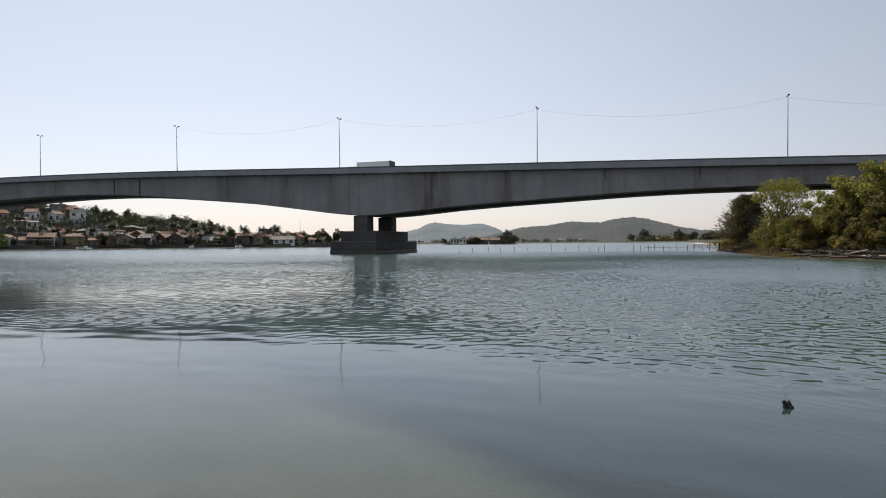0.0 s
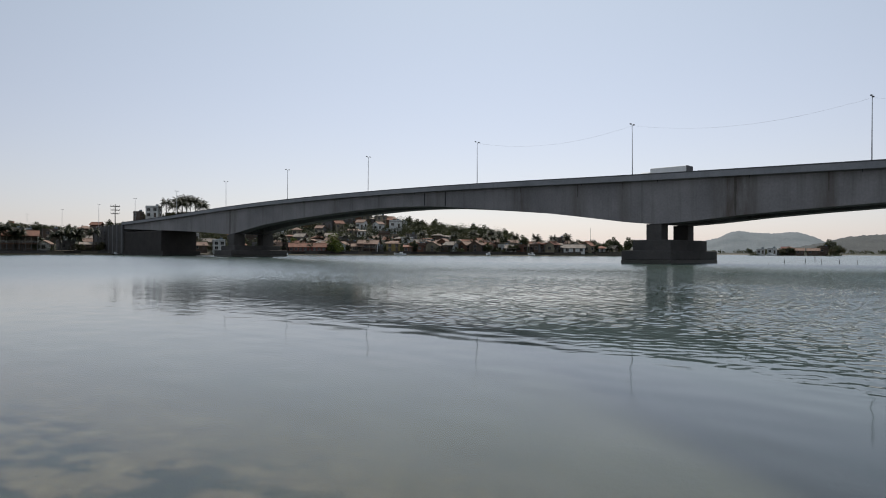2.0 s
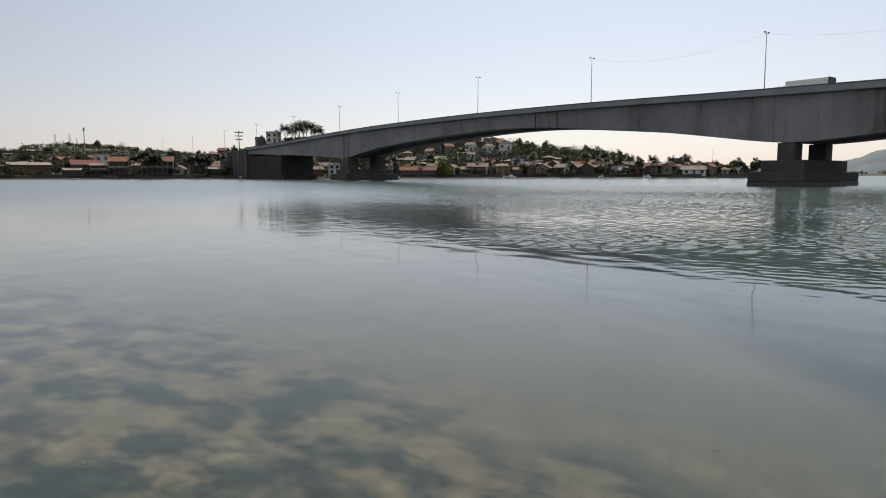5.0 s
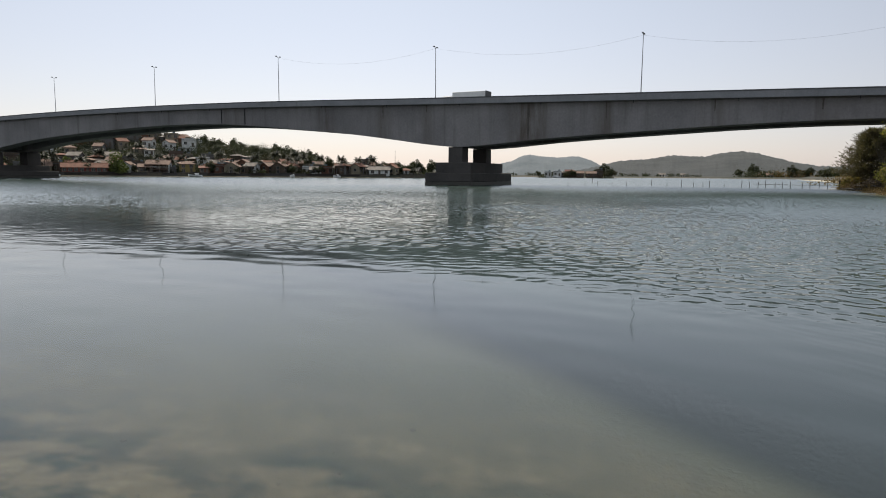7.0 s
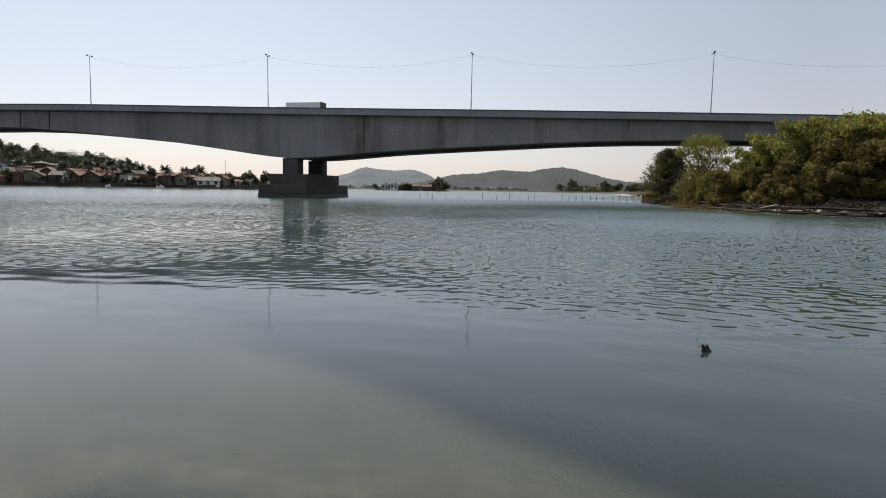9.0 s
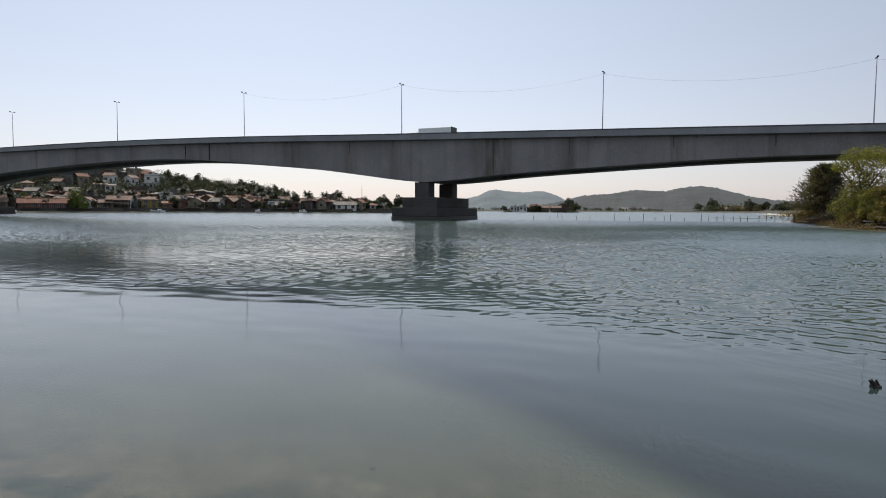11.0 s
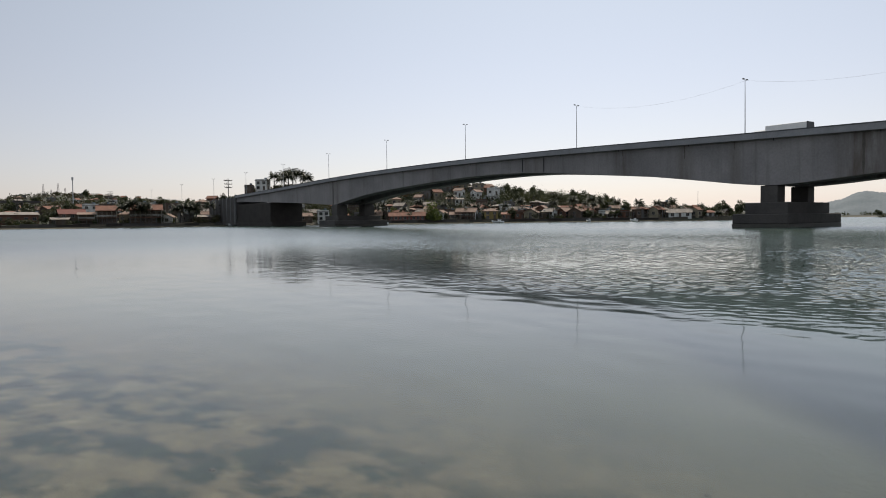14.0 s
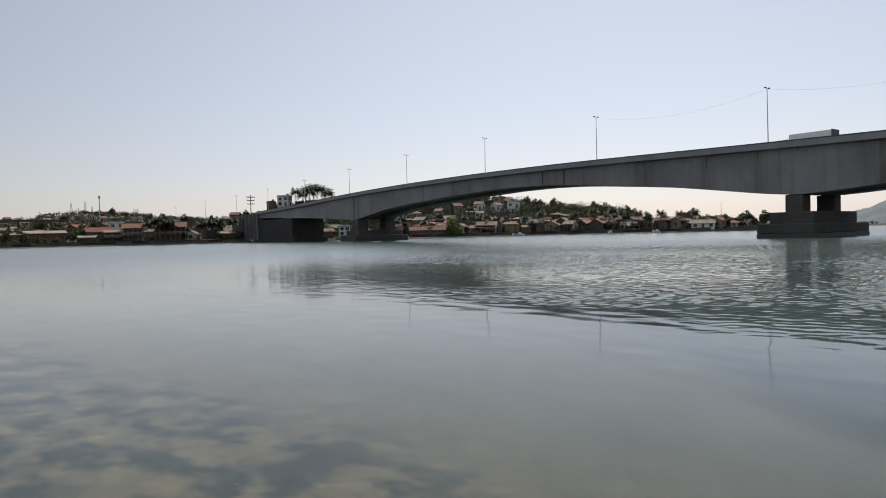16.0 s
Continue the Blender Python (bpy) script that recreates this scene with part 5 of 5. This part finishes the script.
# quay wall along the town shore, with slabs one can tell apart
az = 8.5
while az < 71:
    if not 40.5 < az < 50.5:
        x, y = at(az + 0.55, 300.6 if az > 12 else 303)
        q = thing("quay_wall", x, y, 0, az + 0.55, "dark stone quay wall at the town's waterline", "quay wall", "quay walls along the town")
        hh = 1.2 + 0.5 * rh.random()
        part("block", box_mesh(-2.95, 2.95, -0.6, 1.8, -2.5, hh, 0.06), [ROCK, PIER_CONCRETE, WOOD_DARK][rh.integers(3)], q)
        part("coping", box_mesh(-2.95, 2.95, -0.75, 1.9, hh + 0.002, hh + 0.16, 0.03), PIER_CONCRETE, q)
    az += 1.13

# trees of the town: models first, then copies
T_MODELS = [tree("tree", 40 + i, h, w, n, sz, leaf, lab, "tree", "trees of the town", nb=nb, low=low)
            for i, (h, w, n, sz, leaf, lab, nb, low) in enumerate([
                (7.0, 6.5, 1500, 0.62, LEAF_TOWN, "dark green rounded tree among the houses", 10, 0.3),
                (8.5, 6.0, 1500, 0.62, LEAF_TOWN, "tall dark green tree on the town hill", 10, 0.35),
                (5.0, 6.0, 1200, 0.55, LEAF_GARDEN, "low olive-green tree beside the houses", 9, 0.2),
                (6.5, 7.0, 1800, 0.55, LEAF_BRIGHT, "bright green rounded tree by the waterside", 10, 0.15)])]
PALMS = [palm(3, 8.5, "coconut palm among the town houses", "palms of the town"), palm(5, 6.5, "short coconut palm near the waterside", "palms of the town")]


def town_tree(k, az, r, s=1.0, z=None):
    x, y = at(az, r)
    return plant(T_MODELS[k], x, y, (gz(x, y) if z is None else z) - 0.2, rh.random() * 360, s)


town_tree(3, 34.1, 303.5, 1.35)
town_tree(3, 37.8, 318, 0.9)
town_tree(2, 40.0, 303, 0.9)
town_tree(0, 10.9, 318, 0.95)
town_tree(0, 10.0, 322, 0.85)
town_tree(1, 13.2, 326, 0.75)
for i in range(105):
    az = 9 + 61 * rh.random()
    r = 312 + 84 * rh.random() ** 0.8
    if 46.2 < az < 50 and r < 345:
        continue
    town_tree(int(rh.integers(3)), az, r, 0.55 + 0.5 * rh.random())
for i in range(58):                       # the wooded shoulder of the hill
    az = 19.5 + 8.6 * rh.random()
    town_tree(int(rh.integers(3)), az, 345 + 45 * rh.random(), 0.7 + 0.35 * rh.random())
for i in range(16):
    az = 52 + 18 * rh.random()
    town_tree(int(rh.integers(3)), az, 400 + 480 * rh.random(), 0.8 + 0.5 * rh.random())
for i in range(14):                       # far right shore and islet
    az = -15.5 - 9.5 * rh.random()
    x, y = at(az, 548 + 18 * rh.random())
    town_tree(int(rh.integers(3)), az, 555 + 20 * rh.random(), 0.8 + 0.55 * rh.random())
for az, r, k, s in ((-0.1, 432, 0, 0.6), (-2.4, 432, 2, 0.8), (-3.0, 433, 0, 0.75), (-3.7, 446, 2, 0.8), (-4.9, 445, 0, 0.9), (-5.6, 444, 1, 1.1), (-6.0, 436, 0, 0.95), (-6.3, 440, 2, 0.9), (-5.8, 432, 2, 0.7), (-1.4, 446, 2, 0.7)):
    town_tree(k, az, r, s, 0.9)
for az, r, s in ((58.0, 301.8, 0.95), (58.8, 302.2, 0.9), (57.5, 302.4, 0.85), (55.4, 303, 0.95), (54.4, 304, 0.8), (53.9, 306, 0.9), (20.6, 318, 1.0), (20.0, 322, 0.9), (23.8, 304, 0.85), (16.9, 306, 0.8), (15.4, 306, 0.75), (18.6, 326, 0.8), (35.5, 325, 0.9),
                 (26.6, 318, 0.9), (10.6, 306, 0.7), (12.1, 309, 0.7), (32.7, 330, 0.9), (39.4, 322, 0.9)):
    x, y = at(az, r)
    plant(PALMS[int(r) % 2], x, y, gz(x, y), rh.random() * 360, s)
for az, r, top in ((47.7, 324, 23.4), (47.2, 330, 22.6), (46.9, 320, 24.0), (46.5, 330, 25.2), (46.2, 322, 25.0), (45.9, 332, 25.4), (45.5, 322, 24.4), (45.2, 328, 23.8), (46.6, 316, 22.8), (45.0, 318, 22.2)):
    x, y = at(az, r)
    s = 1.0 + 0.12 * rh.random()
    plant(PALMS[0], x, y, top + 0.5 - 9.3 * s, rh.random() * 360, s)
for az, r, z in ((47.5, 322, 15.5), (47.0, 324, 15.8), (46.5, 326, 16.2), (46.0, 322, 16.0), (45.4, 322, 15.5), (44.8, 326, 15.0), (44.2, 330, 14.5), (49.2, 334, 15.0), (48.2, 336, 15.5), (42.0, 330, 14.5), (43.0, 335, 14.5), (41.2, 338, 15.0)):
    town_tree(2, az, r, 0.8, z)

for az, r, s in [(9.8 + 31.5 * rh.random(), 303.5 + 4 * rh.random(), 0.35 + 0.4 * rh.random()) for _ in range(44)]:
    town_tree(int(rh.integers(2)), az, r, s)
for az, r, s in ((52.4, 303, 0.85), (51.9, 305, 0.7), (50.7, 304, 0.8), (46.2, 303, 0.8), (45.9, 309, 0.9), (44.3, 306, 0.8), (42.6, 304, 0.75), (42.0, 307, 0.9), (53.9, 304, 0.7), (56.7, 303, 0.6), (61.2, 302.5, 0.45),
                 (64.6, 303, 0.6), (65.6, 304, 0.55), (66.8, 303, 0.65), (67.6, 305, 0.6), (68.8, 304, 0.7), (69.6, 306, 0.7), (62.4, 303, 0.4)):
    town_tree((0, 1, 2)[int(az * 10) % 3], az, r, s)
for az, r, s in [(10 + 30 * rh.random(), 304 + 20 * rh.random(), 0.6 + 0.35 * rh.random()) for _ in range(16)] + [(58.4, 302, 1.0), (57.9, 303, 1.05), (59.3, 302.6, 0.8), (54.9, 303, 1.05), (54.1, 303.5, 0.95), (52.9, 304, 0.9), (56.4, 303, 0.7)]:
    x, y = at(az, r)
    plant(PALMS[int(r) % 2], x, y, gz(x, y), rh.random() * 360, s)

# ---- scrub between the houses and on the far slopes ----
def scrub(az0, az1, r0, r1, clumps, per, size, spread, material, label, seed, top=1.6):
    rs_ = np.random.default_rng(seed)
    blobs = []
    for _ in range(clumps):
        a, r = az0 + (az1 - az0) * rs_.random(), r0 + (r1 - r0) * rs_.random()
        x, y = at(a, r)
        k = spread * (0.5 + rs_.random())
        blobs.append((x, y, gz(x, y) + k * 0.35, k, k, k * 0.6 * top / 1.6))
    v, f = leaf_cloud(blobs, clumps * per, size, rs_, shell=0.2)
    tagged(raw("scrub", v, f, material), label, "scrub", kind="stuff")


scrub(9, 46, 309, 400, 420, 110, 0.5, 2.2, LEAF_TOWN, "dark green scrub between the town houses", 71)
scrub(9, 46, 306, 395, 240, 90, 0.5, 1.8, LEAF_GARDEN, "olive scrub and gardens between the town houses", 72)
scrub(19.2, 28.6, 338, 392, 210, 260, 0.5, 3.2, LEAF_TOWN, "dense dark trees on the wooded shoulder of the hill", 80, 2.6)
scrub(19.5, 28.4, 336, 390, 80, 220, 0.5, 2.8, LEAF_GARDEN, "olive trees on the wooded shoulder of the hill", 81, 2.4)
scrub(28, 45.5, 307, 392, 560, 130, 0.5, 2.4, LEAF_TOWN, "dark gardens and trees between hillside houses", 82, 2.0)
scrub(9.5, 41, 304, 312, 110, 60, 0.6, 1.4, LEAF_TOWN, "low dark garden shrubs along the waterfront", 83, 1.8)
scrub(50.5, 71, 304, 312, 80, 70, 0.6, 1.5, LEAF_TOWN, "low dark shrubs along the waterfront", 84, 1.8)
scrub(50, 73, 308, 420, 300, 100, 0.5, 2.2, LEAF_TOWN, "dark scrub behind the waterside houses", 73)
scrub(50, 74, 420, 900, 330, 40, 1.5, 3.4, LEAF_TOWN, "dark scrub covering the far slope", 74)
scrub(50, 74, 420, 900, 420, 40, 1.4, 3.0, LEAF_SLOPE, "dry brown scrub on the far slope", 75)
scrub(-30, -15.5, 550, 585, 130, 60, 1.2, 3.2, LEAF_TOWN, "dark mangrove scrub on the far shore", 76, 2.6)
scrub(-24.2, -20.6, 172, 235, 40, 160, 0.5, 2.6, LEAF_DRY, "brown dry thicket beyond the spit", 85, 1.6)
scrub(-30, -17, 552, 590, 70, 50, 1.2, 3.0, LEAF_DRY, "brown dry scrub on the far shore", 77, 2.4)
scrub(-14, 6, 552, 575, 60, 50, 1.0, 2.0, LEAF_TOWN, "low dark scrub along the far shore", 78)
scrub(-6.4, 0.2, 432, 455, 40, 50, 0.8, 1.8, LEAF_TOWN, "dark scrub on the low islet", 79)

# ---- masts, poles and towers ----
def lattice(name, az, r, z0, h, w0, w1, n, label, category):
    x, y = at(az, r)
    t = thing(name, x, y, z0, az, label, category, "towers above the town")
    bm, br = bmesh.new(), bmesh.new()
    lv = [[Vector((sx * (w0 + (w1 - w0) * i / n) / 2, sy * (w0 + (w1 - w0) * i / n) / 2, h * i / n)) for sx, sy in ((-1, -1), (1, -1), (1, 1), (-1, 1))] for i in range(n + 1)]
    k = max(0.10, r * 0.00022)
    for j in range(4):
        rod(bm, lv[0][j], lv[n][j], k, k * 0.7, 4)
    for i in range(n):
        for j in range(4):
            rod(br, lv[i][j], lv[i + 1][(j + 1) % 4], k * 0.5, n=3)
            rod(br, lv[i + 1][j], lv[i + 1][(j + 1) % 4], k * 0.5, n=3)
    part("legs", bm, TOWER_STEEL, t)
    part("bracing", br, TOWER_STEEL, t)
    return t


for az, el0, el1, w in ((64.55, 2.0, 2.95, 3.2), (63.6, 2.1, 3.05, 3.2), (63.15, 2.0, 2.7, 2.4), (64.05, 2.1, 2.55, 1.8)):
    z0 = 900 * math.tan(radians(el0)) + 1.8
    lattice("telecom_tower", az, 900, gz(*at(az, 900)) - 1, 900 * math.tan(radians(el1)) + 2.8 - gz(*at(az, 900)), w, 0.9, 7, "distant lattice telecom tower on the far hill", "tower")
lattice("telecom_tower", 60.1, 620, gz(*at(60.1, 620)) - 1, 620 * math.tan(radians(2.45)) + 2.8 - gz(*at(60.1, 620)), 4.2, 3.8, 8, "squat lattice tower beyond the town", "tower")
x, y = at(62.64, 560)
g0 = gz(x, y)
cm = thing("cell_mast", x, y, g0, 0, "tall slim cell mast with an antenna crown", "mast")
hm = 560 * math.tan(radians(3.5)) + 1.8 - g0
part("pole", rod(bmesh.new(), (0, 0, -1), (0, 0, hm), 0.4, 0.26, 10), STEEL, cm)
part("antenna_crown", rod(bmesh.new(), (0, 0, hm - 2.2), (0, 0, hm + 0.2), 0.7, 0.7, 8), STEEL, cm)
x, y = at(12.24, 345)
am = thing("antenna_mast", x, y, gz(x, y), 0, "thin guyed antenna mast above the roofs", "mast")
part("pole", rod(bmesh.new(), (0, 0, -1), (0, 0, 345 * math.tan(radians(2.0)) + 1.8 - gz(x, y)), 0.12, 0.07, 6), TOWER_STEEL, am)


def power_pole(az, r, z0, ztop, w, label="wooden power pole with crossarms and insulators"):
    x, y = at(az, r)
    t = thing("power_pole", x, y, z0, az + 15, label, "power pole", "power poles of the town")
    h = ztop - z0
    part("pole", rod(bmesh.new(), (0, 0, 0), (0, 0, h), 0.24, 0.15, 8), PIER_CONCRETE, t)
    for k in range(3):
        z = h - 0.9 - 1.5 * k
        arm = part("crossarm", box_mesh(-w / 2 * (1 - 0.12 * k), w / 2 * (1 - 0.12 * k), -0.14, 0.14, z - 0.15, z + 0.15), WOOD_DARK, t)
        for s in (-0.46, -0.2, 0.2, 0.46):
            part("insulator", rod(bmesh.new(), (s * w, 0, z + 0.1), (s * w, 0, z + 0.55), 0.09, 0.06, 6), DARK_STEEL, arm)


power_pole(51.37, 301, 1.4, 301 * math.tan(radians(3.57)) + 1.8, 3.6)
power_pole(60.0, 340, gz(*at(60.0, 340)), 14.2, 2.6)
power_pole(52.0, 303, 1.4, 10.0, 1.8)
power_pole(66.2, 345, gz(*at(66.2, 345)), 13.0, 2.0)

# viaduct edge far left on the horizon
x, y = at(70.5, 420)
vd = thing("elevated_road", x, y, 0, 70.5 - 3, "low dark elevated road behind the left-hand town", "road")
part("deck", box_mesh(-48, 42, -3, 3, 13.2, 14.4, 0.05), PIER_CONCRETE, vd)
for i in range(6):
    part("support", box_mesh(-42 + i * 15, -41 + i * 15, -1.5, 1.5, 0.5, 13.2), PIER_CONCRETE, vd)


# ---- boats along the quay ----
def boat(az, r, L, label, turn=0):
    x, y = at(az, r)
    t = thing("boat", x, y, 0, az + turn, label, "boat", "boats by the quay")
    v, f = [], []
    for i in range(9):
        s = i / 8
        wdt = 0.42 * L * 0.5 * math.sin(math.pi * min(1, 0.18 + 0.82 * s) ** 0.9) + 0.02
        for k, (a, z) in enumerate(((-1, 0.75), (-0.75, 0.1), (0, -0.15), (0.75, 0.1), (1, 0.75))):
            v.append(((s - 0.5) * L, a * wdt, z + 0.35 * (1 - s) ** 3))
        if i:
            b = (i - 1) * 5
            f += [(b + k, b + k + 1, b + k + 6, b + k + 5) for k in range(4)]
    hull = raw("hull", v, f, HULL, t)
    part("cabin", box_mesh(-0.05 * L, 0.22 * L, -0.13 * L, 0.13 * L, 0.35, 1.35, 0.08), HULL, t)
    part("cabin_window", box_mesh(-0.055 * L, -0.045 * L, -0.1 * L, 0.1 * L, 0.8, 1.2), GLASS, t)
    part("deck", box_mesh(-0.28 * L, 0.42 * L, -0.14 * L, 0.14 * L, 0.25, 0.38), HULL, t)


for az, r, L, tn in ((28.6, 293, 5.5, 10), (20.9, 295, 3.2, 60), (17.2, 296, 3.2, 20), (38.6, 294, 5, 10), (39.6, 292, 4.5, -10), (51.0, 293, 4.5, 10), (-1.6, 421, 5, 0)):
    boat(az, r, L, "small white motorboat moored by the shore", tn)
